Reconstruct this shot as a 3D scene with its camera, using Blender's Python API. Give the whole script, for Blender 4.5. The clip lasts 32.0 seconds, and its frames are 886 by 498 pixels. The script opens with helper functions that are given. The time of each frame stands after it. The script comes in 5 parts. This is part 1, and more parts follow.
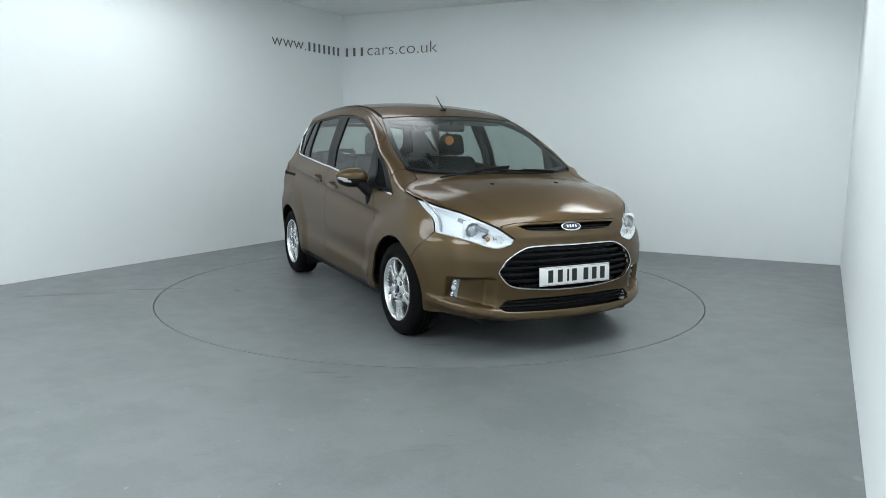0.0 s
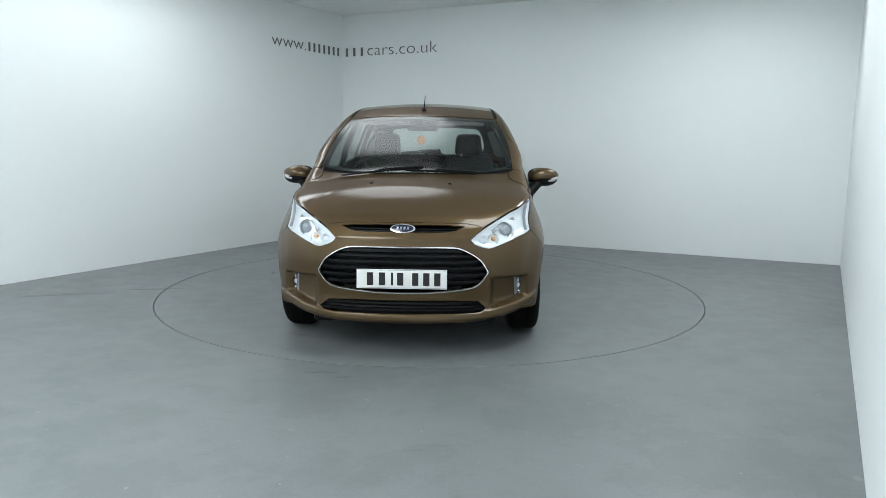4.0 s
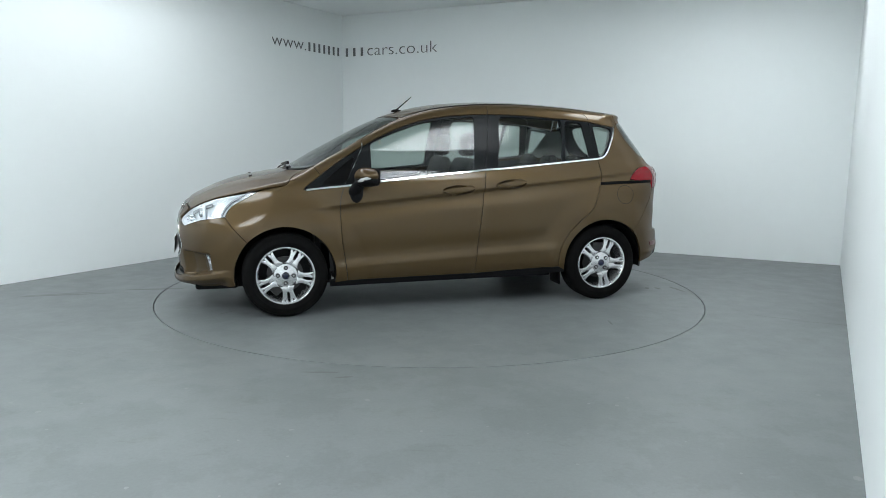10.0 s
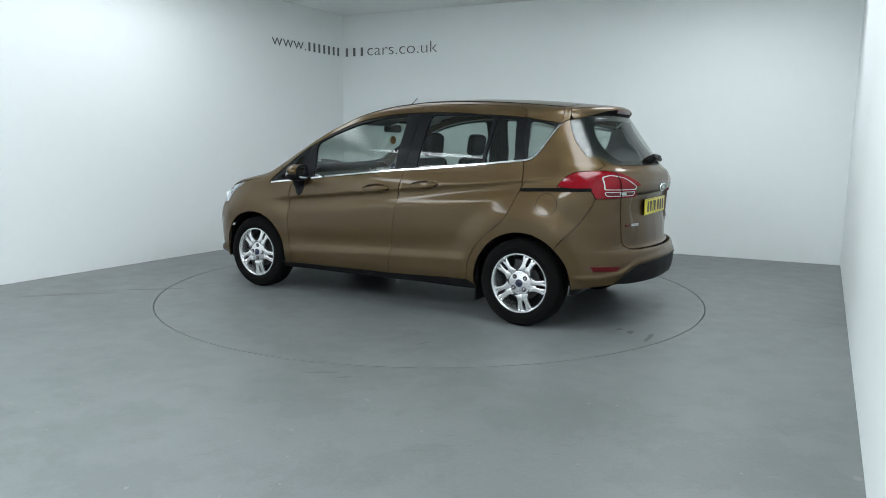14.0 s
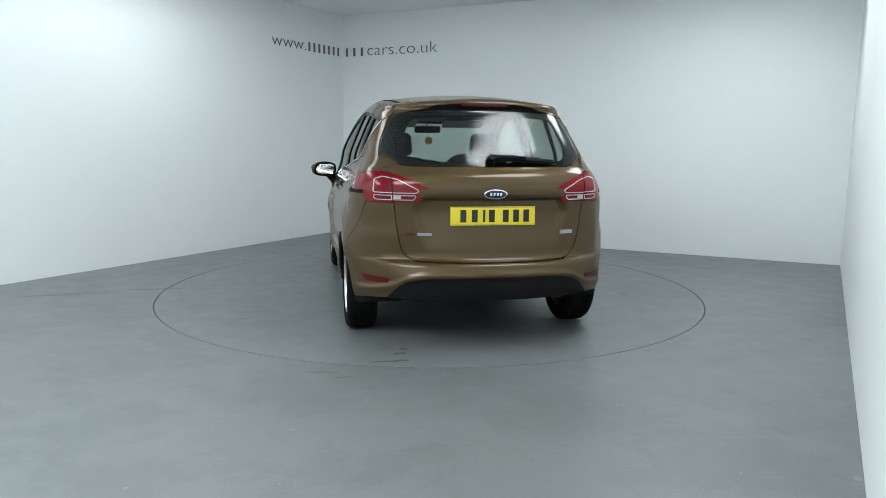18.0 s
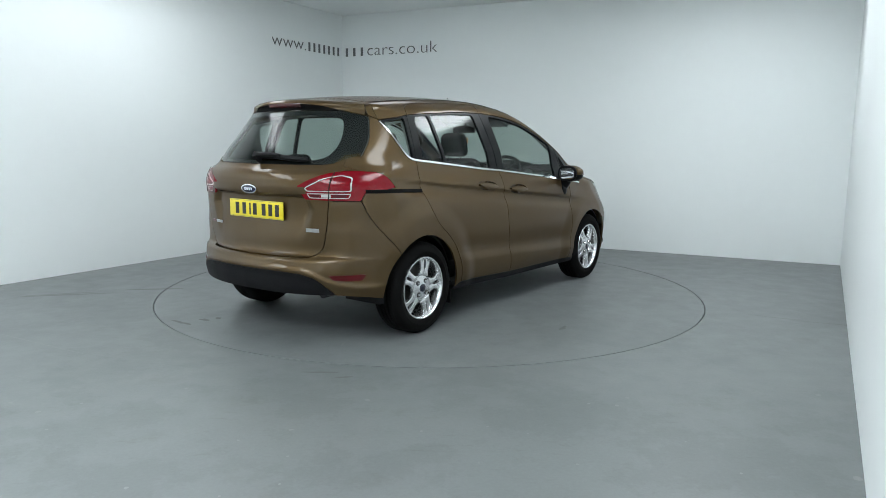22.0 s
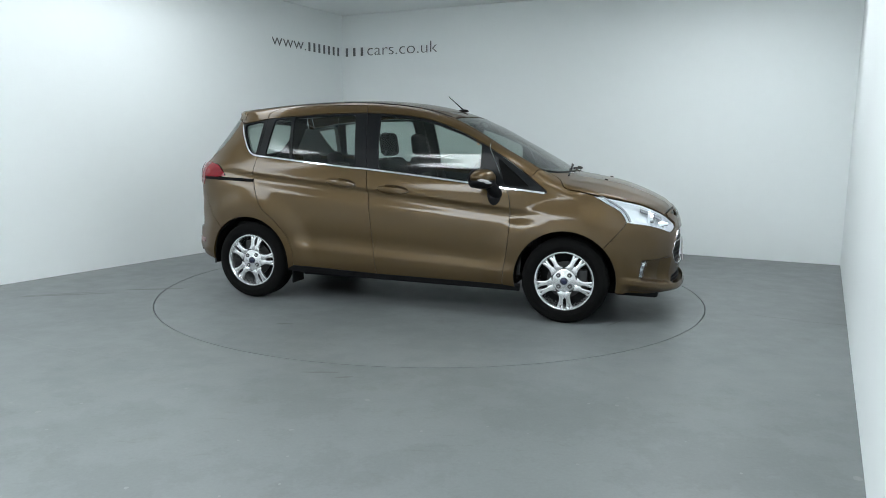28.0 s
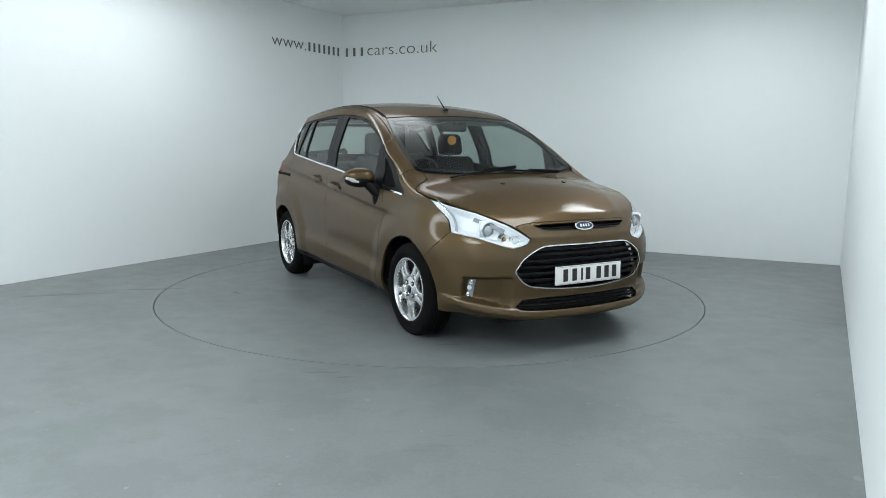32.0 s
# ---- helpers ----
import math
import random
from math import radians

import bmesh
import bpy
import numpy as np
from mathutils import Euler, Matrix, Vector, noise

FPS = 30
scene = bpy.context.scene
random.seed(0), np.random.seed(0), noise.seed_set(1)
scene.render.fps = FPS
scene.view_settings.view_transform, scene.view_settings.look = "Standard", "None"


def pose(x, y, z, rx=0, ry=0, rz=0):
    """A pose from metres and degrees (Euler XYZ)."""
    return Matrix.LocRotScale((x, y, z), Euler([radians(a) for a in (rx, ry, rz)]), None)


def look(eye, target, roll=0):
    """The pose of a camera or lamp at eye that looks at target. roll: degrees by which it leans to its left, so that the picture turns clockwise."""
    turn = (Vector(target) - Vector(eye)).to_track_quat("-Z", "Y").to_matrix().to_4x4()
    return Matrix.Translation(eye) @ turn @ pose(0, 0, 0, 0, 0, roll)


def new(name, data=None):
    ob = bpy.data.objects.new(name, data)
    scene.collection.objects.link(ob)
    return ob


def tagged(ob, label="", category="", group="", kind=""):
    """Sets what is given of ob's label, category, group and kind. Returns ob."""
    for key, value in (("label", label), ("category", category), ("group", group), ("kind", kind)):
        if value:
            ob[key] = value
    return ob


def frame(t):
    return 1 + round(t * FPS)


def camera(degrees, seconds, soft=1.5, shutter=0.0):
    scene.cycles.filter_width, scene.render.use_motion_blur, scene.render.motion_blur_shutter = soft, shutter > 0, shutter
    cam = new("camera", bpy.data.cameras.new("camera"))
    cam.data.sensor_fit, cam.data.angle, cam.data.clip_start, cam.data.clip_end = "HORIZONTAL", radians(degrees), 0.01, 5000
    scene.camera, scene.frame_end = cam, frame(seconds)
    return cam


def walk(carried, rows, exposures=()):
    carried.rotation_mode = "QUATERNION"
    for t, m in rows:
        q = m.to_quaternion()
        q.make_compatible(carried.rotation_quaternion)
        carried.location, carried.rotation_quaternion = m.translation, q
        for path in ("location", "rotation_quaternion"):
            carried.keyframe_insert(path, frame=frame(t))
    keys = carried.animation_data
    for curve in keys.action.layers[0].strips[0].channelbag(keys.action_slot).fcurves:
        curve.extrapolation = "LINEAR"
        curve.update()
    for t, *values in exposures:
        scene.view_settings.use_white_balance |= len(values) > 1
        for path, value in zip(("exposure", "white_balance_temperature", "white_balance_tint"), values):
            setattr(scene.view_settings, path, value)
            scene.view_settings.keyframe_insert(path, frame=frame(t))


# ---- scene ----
from mathutils.geometry import delaunay_2d_cdt

# ---------------------------------------------------------------- camera
EYE = Vector((0.0, -6.026, 1.236))
YAW, PITCH, ROLL, LENS = 1.03, -8.475, 0.538, 64.306
cam = camera(LENS, 32.0, soft=0.75)
AIM = Vector((math.sin(radians(YAW)) * math.cos(radians(PITCH)), math.cos(radians(YAW)) * math.cos(radians(PITCH)), math.sin(radians(PITCH))))
walk(cam, [(0.0, look(EYE, EYE + AIM, ROLL)), (32.0, look(EYE, EYE + AIM, ROLL))])

# the room: corners on the floor (left-back, right-back), wall directions towards the camera's end
CORNER_L, CORNER_R = Vector((-1.237, 4.044)), Vector((4.35, 1.277))
TO_L, TO_R = Vector((-0.518, -0.855)).normalized(), Vector((-0.489, -0.872)).normalized()
CEIL, DEEP = 2.965, 10.6
END_L, END_R = CORNER_L + TO_L * DEEP, CORNER_R + TO_R * DEEP
DISC_R, DISC_AT = 2.241, (0.008, 0.012)

# ---------------------------------------------------------------- world and exposure
world = bpy.data.worlds.new("world")
world.use_nodes = True
world.node_tree.nodes["Background"].inputs[0].default_value = (0.5, 0.55, 0.6, 1)
world.node_tree.nodes["Background"].inputs[1].default_value = 0.05
scene.world = world
scene.view_settings.exposure = 0.0
LAMP_POWER = 1.20


# ---------------------------------------------------------------- materials
def nodes_of(name):
    m = bpy.data.materials.new(name)
    m.use_nodes = True
    return m, m.node_tree.nodes, m.node_tree.links, m.node_tree.nodes["Principled BSDF"]


def mat(name, color, rough=0.5, metal=0.0, coat=0.0, spec=0.5, noise_scale=0, amount=0.1, bump=0.0, bump_scale=200, emit=None, coat_rough=0.03, rough_var=0.0):
    """A principled material with two scales of variation in its colour and a fine relief."""
    m, n, l, b = nodes_of(name)
    b.inputs["Base Color"].default_value = (*color, 1)
    b.inputs["Roughness"].default_value = rough
    b.inputs["Metallic"].default_value = metal
    b.inputs["Coat Weight"].default_value = coat
    b.inputs["Coat Roughness"].default_value = coat_rough
    b.inputs["Specular IOR Level"].default_value = spec
    tc = n.new("ShaderNodeTexCoord")
    if noise_scale:
        mix = n.new("ShaderNodeMix")
        mix.data_type = "RGBA"
        mix.inputs[6].default_value = (*[c * (1 - amount) for c in color], 1)
        mix.inputs[7].default_value = (*[min(1, c * (1 + amount)) for c in color], 1)
        a, c2, add = n.new("ShaderNodeTexNoise"), n.new("ShaderNodeTexNoise"), n.new("ShaderNodeMath")
        a.inputs["Scale"].default_value, a.inputs["Detail"].default_value = noise_scale, 4
        c2.inputs["Scale"].default_value, c2.inputs["Detail"].default_value = noise_scale * 14, 3
        add.operation = "MULTIPLY_ADD"
        add.inputs[1].default_value = 0.6
        l.new(tc.outputs["Object"], a.inputs["Vector"])
        l.new(tc.outputs["Object"], c2.inputs["Vector"])
        half = n.new("ShaderNodeMath")
        half.operation = "MULTIPLY"
        half.inputs[1].default_value = 0.4
        l.new(c2.outputs["Fac"], half.inputs[0])
        l.new(a.outputs["Fac"], add.inputs[0])
        l.new(half.outputs[0], add.inputs[2])
        l.new(add.outputs[0], mix.inputs[0])
        l.new(mix.outputs[2], b.inputs["Base Color"])
        if rough_var:
            rv = n.new("ShaderNodeMapRange")
            rv.inputs[3].default_value, rv.inputs[4].default_value = rough - rough_var, rough + rough_var
            l.new(add.outputs[0], rv.inputs[0])
            l.new(rv.outputs[0], b.inputs["Roughness"])
    if bump:
        t, bp = n.new("ShaderNodeTexNoise"), n.new("ShaderNodeBump")
        t.inputs["Scale"].default_value, t.inputs["Detail"].default_value = bump_scale, 3
        bp.inputs["Strength"].default_value, bp.inputs["Distance"].default_value = bump, 0.002
        l.new(tc.outputs["Object"], t.inputs["Vector"])
        l.new(t.outputs["Fac"], bp.inputs["Height"])
        l.new(bp.outputs[0], b.inputs["Normal"])
    if emit:
        b.inputs["Emission Color"].default_value = (*emit[0], 1)
        b.inputs["Emission Strength"].default_value = emit[1]
    return m


def glass_mat(name, color, tint=0.86, rough=0.0, low=0.045):
    """Thin clear glass: it lets light straight through, tinted, with a gloss that grows at flat angles."""
    m, n, l, b = nodes_of(name)
    n.remove(b)
    tr, gl, mx, lw = n.new("ShaderNodeBsdfTransparent"), n.new("ShaderNodeBsdfGlossy"), n.new("ShaderNodeMixShader"), n.new("ShaderNodeLayerWeight")
    tr.inputs[0].default_value = (*[c * tint for c in color], 1)
    gl.inputs["Roughness"].default_value = rough
    lw.inputs[0].default_value = 0.5
    pw, ad = n.new("ShaderNodeMath"), n.new("ShaderNodeMath")
    pw.operation, ad.operation = "POWER", "MULTIPLY_ADD"
    pw.inputs[1].default_value = 4.5
    ad.inputs[1].default_value, ad.inputs[2].default_value = 0.9, low
    l.new(lw.outputs["Facing"], pw.inputs[0])
    l.new(pw.outputs[0], ad.inputs[0])
    l.new(ad.outputs[0], mx.inputs[0])
    l.new(tr.outputs[0], mx.inputs[1])
    l.new(gl.outputs[0], mx.inputs[2])
    l.new(mx.outputs[0], n["Material Output"].inputs[0])
    return m


WALL = mat("white_wall_paint", (0.835, 0.868, 0.868), 0.6, noise_scale=0.7, amount=0.03, bump=0.12, bump_scale=60)
CEILING = mat("ceiling_paint", (0.835, 0.86, 0.86), 0.7, noise_scale=0.6, amount=0.03, bump=0.1, bump_scale=60)
PAINT = mat("bronze_metallic_paint", (0.0855, 0.0555, 0.0245), 0.47, metal=0.58, coat=0.8, spec=0.2, noise_scale=900, amount=0.10, coat_rough=0.10)
# the flakes lose their gloss at flat angles
PAINT.node_tree.nodes["Principled BSDF"].inputs["Specular Tint"].default_value = (0.45, 0.32, 0.20, 1)
PAINT.node_tree.nodes["Principled BSDF"].inputs["Coat IOR"].default_value = 1.42
BLACK = mat("black_plastic", (0.007, 0.007, 0.008), 0.5, spec=0.12, noise_scale=30, amount=0.15, bump=0.1, bump_scale=900)
GLOSS_BLACK = mat("gloss_black", (0.008, 0.009, 0.010), 0.30, spec=0.13, noise_scale=20, amount=0.1)
RUBBER = mat("tyre_rubber", (0.005, 0.005, 0.005), 0.85, spec=0.09, noise_scale=25, amount=0.2, bump=0.2, bump_scale=400)
ALLOY = mat("silver_alloy", (0.74, 0.75, 0.76), 0.26, metal=0.85, coat=0.4, noise_scale=60, amount=0.05)
CHROME = mat("chrome", (0.85, 0.86, 0.87), 0.08, metal=1.0, noise_scale=40, amount=0.03)
DARK_METAL = mat("dark_cast_metal", (0.05, 0.05, 0.052), 0.55, metal=0.6, noise_scale=30, amount=0.2)
GLASS = glass_mat("green_tinted_glass", (0.83, 0.92, 0.88), 0.78, 0.015, 0.055)
CLEAR = glass_mat("clear_lens", (0.96, 0.98, 1.0), 0.97)
CABIN = mat("charcoal_trim", (0.013, 0.0135, 0.0145), 0.7, noise_scale=20, amount=0.15, bump=0.25, bump_scale=600)
CLOTH = mat("charcoal_seat_cloth", (0.011, 0.0115, 0.012), 0.9, noise_scale=40, amount=0.25, bump=0.4, bump_scale=900)
LINER = mat("grey_headliner", (0.30, 0.31, 0.30), 0.9, noise_scale=30, amount=0.06, bump=0.2, bump_scale=700)
PLATE_INK = mat("black_plate_ink", (0.008, 0.008, 0.009), 0.4, noise_scale=10, amount=0.08)
MATT_BLACK = mat("matt_black_recess", (0.004, 0.004, 0.004), 0.8, spec=0.08, noise_scale=20, amount=0.1)
INK = mat("dark_grey_lettering", (0.13, 0.138, 0.142), 0.6, noise_scale=10, amount=0.08)


def floor_mat():
    m, n, l, b = nodes_of("grey_floor_paint")
    tc = n.new("ShaderNodeTexCoord")

    def noise(scale, detail=4, rough=0.55):
        t = n.new("ShaderNodeTexNoise")
        t.inputs["Scale"].default_value, t.inputs["Detail"].default_value, t.inputs["Roughness"].default_value = scale, detail, rough
        l.new(tc.outputs["Object"], t.inputs["Vector"])
        return t

    def ramp(src, stops):
        r = n.new("ShaderNodeValToRGB")
        while len(r.color_ramp.elements) < len(stops):
            r.color_ramp.elements.new(0.5)
        for e, (p, c) in zip(r.color_ramp.elements, stops):
            e.position, e.color = p, (*c, 1)
        l.new(src.outputs[0], r.inputs[0])
        return r

    def blend(fac, a, c, mode="MIX"):
        x = n.new("ShaderNodeMix")
        x.data_type, x.blend_type = "RGBA", mode
        if isinstance(fac, float):
            x.inputs[0].default_value = fac
        else:
            l.new(fac, x.inputs[0])
        l.new(a, x.inputs[6])
        l.new(c, x.inputs[7])
        return x.outputs[2]

    big = ramp(noise(0.55), [(0.3, (0.139, 0.151, 0.154)), (0.7, (0.162, 0.175, 0.177))])
    fine = ramp(noise(55, 5, 0.7), [(0.35, (0.95, 0.95, 0.95)), (0.65, (1.03, 1.03, 1.03))])
    scuff = ramp(noise(2.3, 6, 0.7), [(0.58, (1, 1, 1)), (0.72, (0.86, 0.85, 0.83))])
    c = blend(1.0, big.outputs[0], fine.outputs[0], "MULTIPLY")
    c = blend(1.0, c, scuff.outputs[0], "MULTIPLY")
    # trodden patches with hard edges, and short brush-like streaks
    patch = ramp(noise(1.1, 7, 0.75), [(0.46, (0.94, 0.945, 0.94)), (0.50, (1.02, 1.02, 1.02))])
    c = blend(1.0, c, patch.outputs[0], "MULTIPLY")
    wide = n.new("ShaderNodeMapping")
    wide.inputs["Scale"].default_value = (1.0, 4.5, 1.0)
    wide.inputs["Rotation"].default_value = (0, 0, 0.5)
    l.new(tc.outputs["Object"], wide.inputs["Vector"])
    st = noise(4.0, 6, 0.75)
    l.new(wide.outputs[0], st.inputs["Vector"])
    streak = ramp(st, [(0.60, (1, 1, 1)), (0.70, (0.88, 0.875, 0.86))])
    c = blend(1.0, c, streak.outputs[0], "MULTIPLY")
    l.new(c, b.inputs["Base Color"])
    rr = n.new("ShaderNodeMapRange")
    rr.inputs[3].default_value, rr.inputs[4].default_value = 0.30, 0.48
    l.new(noise(6, 4).outputs[0], rr.inputs[0])
    l.new(rr.outputs[0], b.inputs["Roughness"])
    b.inputs["Specular IOR Level"].default_value = 0.4
    bp = n.new("ShaderNodeBump")
    bp.inputs["Strength"].default_value, bp.inputs["Distance"].default_value = 0.06, 0.002
    l.new(noise(90, 4).outputs[0], bp.inputs["Height"])
    l.new(bp.outputs[0], b.inputs["Normal"])
    return m


FLOOR = floor_mat()


def soft_panel(power):
    """Unseen panel's glow: brightest in its middle, faded at its rim to soften reflections."""
    m, n, l, b = nodes_of("light_panel")
    b.inputs["Base Color"].default_value = (0.8, 0.8, 0.8, 1)
    b.inputs["Emission Color"].default_value = (0.912, 0.98, 1.018, 1)
    tc, mp, gr, mr = n.new("ShaderNodeTexCoord"), n.new("ShaderNodeMapping"), n.new("ShaderNodeTexGradient"), n.new("ShaderNodeMapRange")
    mp.inputs["Location"].default_value, mp.inputs["Scale"].default_value = (-1, -1, 0), (2, 2, 0)
    gr.gradient_type = "SPHERICAL"
    mr.interpolation_type = "SMOOTHSTEP"
    mr.inputs["From Min"].default_value, mr.inputs["From Max"].default_value = 0.0, 0.35
    mr.inputs["To Min"].default_value, mr.inputs["To Max"].default_value = 0.25, power * LAMP_POWER * 0.55
    l.new(tc.outputs["Generated"], mp.inputs["Vector"])
    l.new(mp.outputs[0], gr.inputs[0])
    l.new(gr.outputs["Fac"], mr.inputs["Value"])
    l.new(mr.outputs[0], b.inputs["Emission Strength"])
    return m


PANEL_LIGHT = {p: soft_panel(p) for p in (4, 9, 13, 16, 19)}


# ---------------------------------------------------------------- mesh helpers
def mesh_of(name, verts, faces, material, smooth=False, normals=None):
    me = bpy.data.meshes.new(name)
    me.from_pydata([tuple(map(float, v)) for v in verts], [], [tuple(map(int, f)) for f in faces])
    me.materials.append(material)
    if smooth:
        me.polygons.foreach_set("use_smooth", [True] * len(me.polygons))
    if normals is not None:
        me.normals_split_custom_set_from_vertices([tuple(map(float, v)) for v in normals])
    me.update()
    return me


def put(name, me, parent=None, label="", m=None):
    ob = new(name, me)
    if parent is not None:
        ob.parent = parent
    if m is not None:
        ob.matrix_basis = m
    if label:
        ob["label"] = label
    return ob


def part(name, bm, material, parent, label="", smooth=True, m=None):
    me = bpy.data.meshes.new(name)
    bm.to_mesh(me)
    bm.free()
    me.materials.append(material)
    if smooth:
        me.polygons.foreach_set("use_smooth", [True] * len(me.polygons))
        me.set_sharp_from_angle(angle=radians(38))
    return put(name, me, parent, label, m)


def box(size, at=(0, 0, 0), bevel=0.0, seg=2, turn=None):
    bm = bmesh.new()
    bmesh.ops.create_cube(bm, size=1.0)
    bmesh.ops.scale(bm, vec=size, verts=bm.verts)
    if bevel:
        bmesh.ops.bevel(bm, geom=bm.edges[:], offset=bevel, segments=seg, affect="EDGES", profile=0.5)
    if turn is not None:
        bmesh.ops.transform(bm, matrix=turn, verts=bm.verts)
    bmesh.ops.translate(bm, vec=at, verts=bm.verts)
    return bm


def lathe(profile, steps=64, axis="y"):
    """A solid of revolution from (radius, height) pairs round the y axis (or z)."""
    bm = bmesh.new()
    rings = []
    for r, h in profile:
        ring = []
        for i in range(steps):
            a = 2 * math.pi * i / steps
            co = (r * math.cos(a), h, r * math.sin(a)) if axis == "y" else (r * math.cos(a), r * math.sin(a), h)
            ring.append(bm.verts.new(co))
        rings.append(ring)
    for a, b in zip(rings, rings[1:]):
        for i in range(steps):
            j = (i + 1) % steps
            bm.faces.new((a[i], a[j], b[j], b[i]))
    bmesh.ops.remove_doubles(bm, verts=bm.verts, dist=1e-6)
    bmesh.ops.recalc_face_normals(bm, faces=bm.faces)
    return bm


def prism(outline, depth, m=None, bevel=0.0):
    """A plate with the given outline in its x-y plane and that depth along z."""
    bm = bmesh.new()
    f = bm.faces.new([bm.verts.new((x, y, 0)) for x, y in outline])
    r = bmesh.ops.extrude_face_region(bm, geom=[f])
    bmesh.ops.translate(bm, vec=(0, 0, depth), verts=[v for v in r["geom"] if isinstance(v, bmesh.types.BMVert)])
    bmesh.ops.recalc_face_normals(bm, faces=bm.faces)
    if bevel:
        bmesh.ops.bevel(bm, geom=bm.edges[:], offset=bevel, segments=2, affect="EDGES", profile=0.5)
    if m is not None:
        bmesh.ops.transform(bm, matrix=m, verts=bm.verts)
    return bm


def tube(points, radius, seg=8, closed=False, flat=1.0):
    """A rod along the points; radius may be one number or one for each point."""
    bm = bmesh.new()
    pts = [Vector(p) for p in points]
    radii = radius if isinstance(radius, (list, tuple)) else [radius] * len(pts)
    rings = []
    for i, p in enumerate(pts):
        a = pts[i - 1] if i or closed else p
        c = pts[(i + 1) % len(pts)] if i < len(pts) - 1 or closed else p
        d = (c - a).normalized()
        up = Vector((0, 0, 1)) if abs(d.z) < 0.9 else Vector((1, 0, 0))
        s = d.cross(up).normalized()
        u = s.cross(d)
        rings.append([bm.verts.new(p + (s * math.cos(k * 2 * math.pi / seg) + u * flat * math.sin(k * 2 * math.pi / seg)) * radii[i]) for k in range(seg)])
    for a, b in list(zip(rings, rings[1:])) + ([(rings[-1], rings[0])] if closed else []):
        for k in range(seg):
            j = (k + 1) % seg
            bm.faces.new((a[k], a[j], b[j], b[k]))
    if not closed:
        bm.faces.new(rings[0][::-1])
        bm.faces.new(rings[-1])
    bmesh.ops.recalc_face_normals(bm, faces=bm.faces)
    return bm


def joined(*bms):
    out = bmesh.new()
    for b in bms:
        me = bpy.data.meshes.new("tmp")
        b.to_mesh(me)
        b.free()
        out.from_mesh(me)
        bpy.data.meshes.remove(me)
    return out


def inside(pts, poly):
    """Which of the 2D points lie in the polygon."""
    x, y = pts[:, 0], pts[:, 1]
    hit = np.zeros(len(pts), bool)
    for (x0, y0), (x1, y1) in zip(poly, np.roll(poly, -1, 0)):
        if y0 != y1:
            hit ^= ((y0 > y) != (y1 > y)) & (x < (x1 - x0) * (y - y0) / (y1 - y0) + x0)
    return hit


def edge_distance(pts, poly):
    best = np.full(len(pts), 1e9)
    for a, b in zip(poly, np.roll(poly, -1, 0)):
        d = b - a
        s = np.clip(((pts - a) @ d) / max(d @ d, 1e-12), 0, 1)
        best = np.minimum(best, np.hypot(*(pts - a - s[:, None] * d).T))
    return best


def evenly(poly, step, closed=True):
    """The same line with points every step."""
    poly = np.asarray(poly, float)
    out = []
    ends = list(zip(poly, np.roll(poly, -1, 0))) if closed else list(zip(poly, poly[1:]))
    for a, b in ends:
        n = max(1, int(math.ceil(np.hypot(*(b - a)) / step)))
        out += [a + (b - a) * i / n for i in range(n)]
    if not closed:
        out.append(poly[-1])
    return np.array(out)


def curve(points, n=6):
    """A smooth line through the points (Catmull-Rom)."""
    p = np.asarray(points, float)
    if len(p) < 3:
        return p
    q = np.vstack([2 * p[0] - p[1], p, 2 * p[-1] - p[-2]])
    out = []
    for i in range(1, len(q) - 2):
        a, b, c, d = q[i - 1:i + 3]
        for k in range(n):
            t = k / n
            out.append(0.5 * (2 * b + (c - a) * t + (2 * a - 5 * b + 4 * c - d) * t * t + (3 * b - a - 3 * c + d) * t ** 3))
    out.append(p[-1])
    return np.array(out)


def fill(outer, holes=(), step=0.03):
    """Triangles over a polygon with holes: points, faces, and the number of each border's points."""
    loops = [evenly(outer, step)] + [evenly(h, step) for h in holes]
    pts = np.vstack(loops)
    edges, at = [], 0
    for lp in loops:
        edges += [(at + i, at + (i + 1) % len(lp)) for i in range(len(lp))]
        at += len(lp)
    lo, hi = loops[0].min(0), loops[0].max(0)
    gx, gy = np.meshgrid(np.arange(lo[0] + step / 2, hi[0], step), np.arange(lo[1] + step / 2, hi[1], step))
    gx[1::2] += step / 2
    g = np.stack([gx.ravel(), gy.ravel()], 1)
    keep = inside(g, loops[0]) & (edge_distance(g, loops[0]) > step * 0.6)
    for h in loops[1:]:
        keep &= ~inside(g, h) & (edge_distance(g, h) > step * 0.6)
    allp = np.vstack([pts, g[keep]])
    v, _, f, _, _, _ = delaunay_2d_cdt([Vector(p) for p in allp], edges, [], 0, 1e-7)
    v = np.array([tuple(p) for p in v])
    f = np.array([t for t in f if len(t) == 3], int)
    c = v[f].mean(1)
    ok = inside(c, loops[0])
    for h in loops[1:]:
        ok &= ~inside(c, h)
    return v, f[ok], [len(lp) for lp in loops]


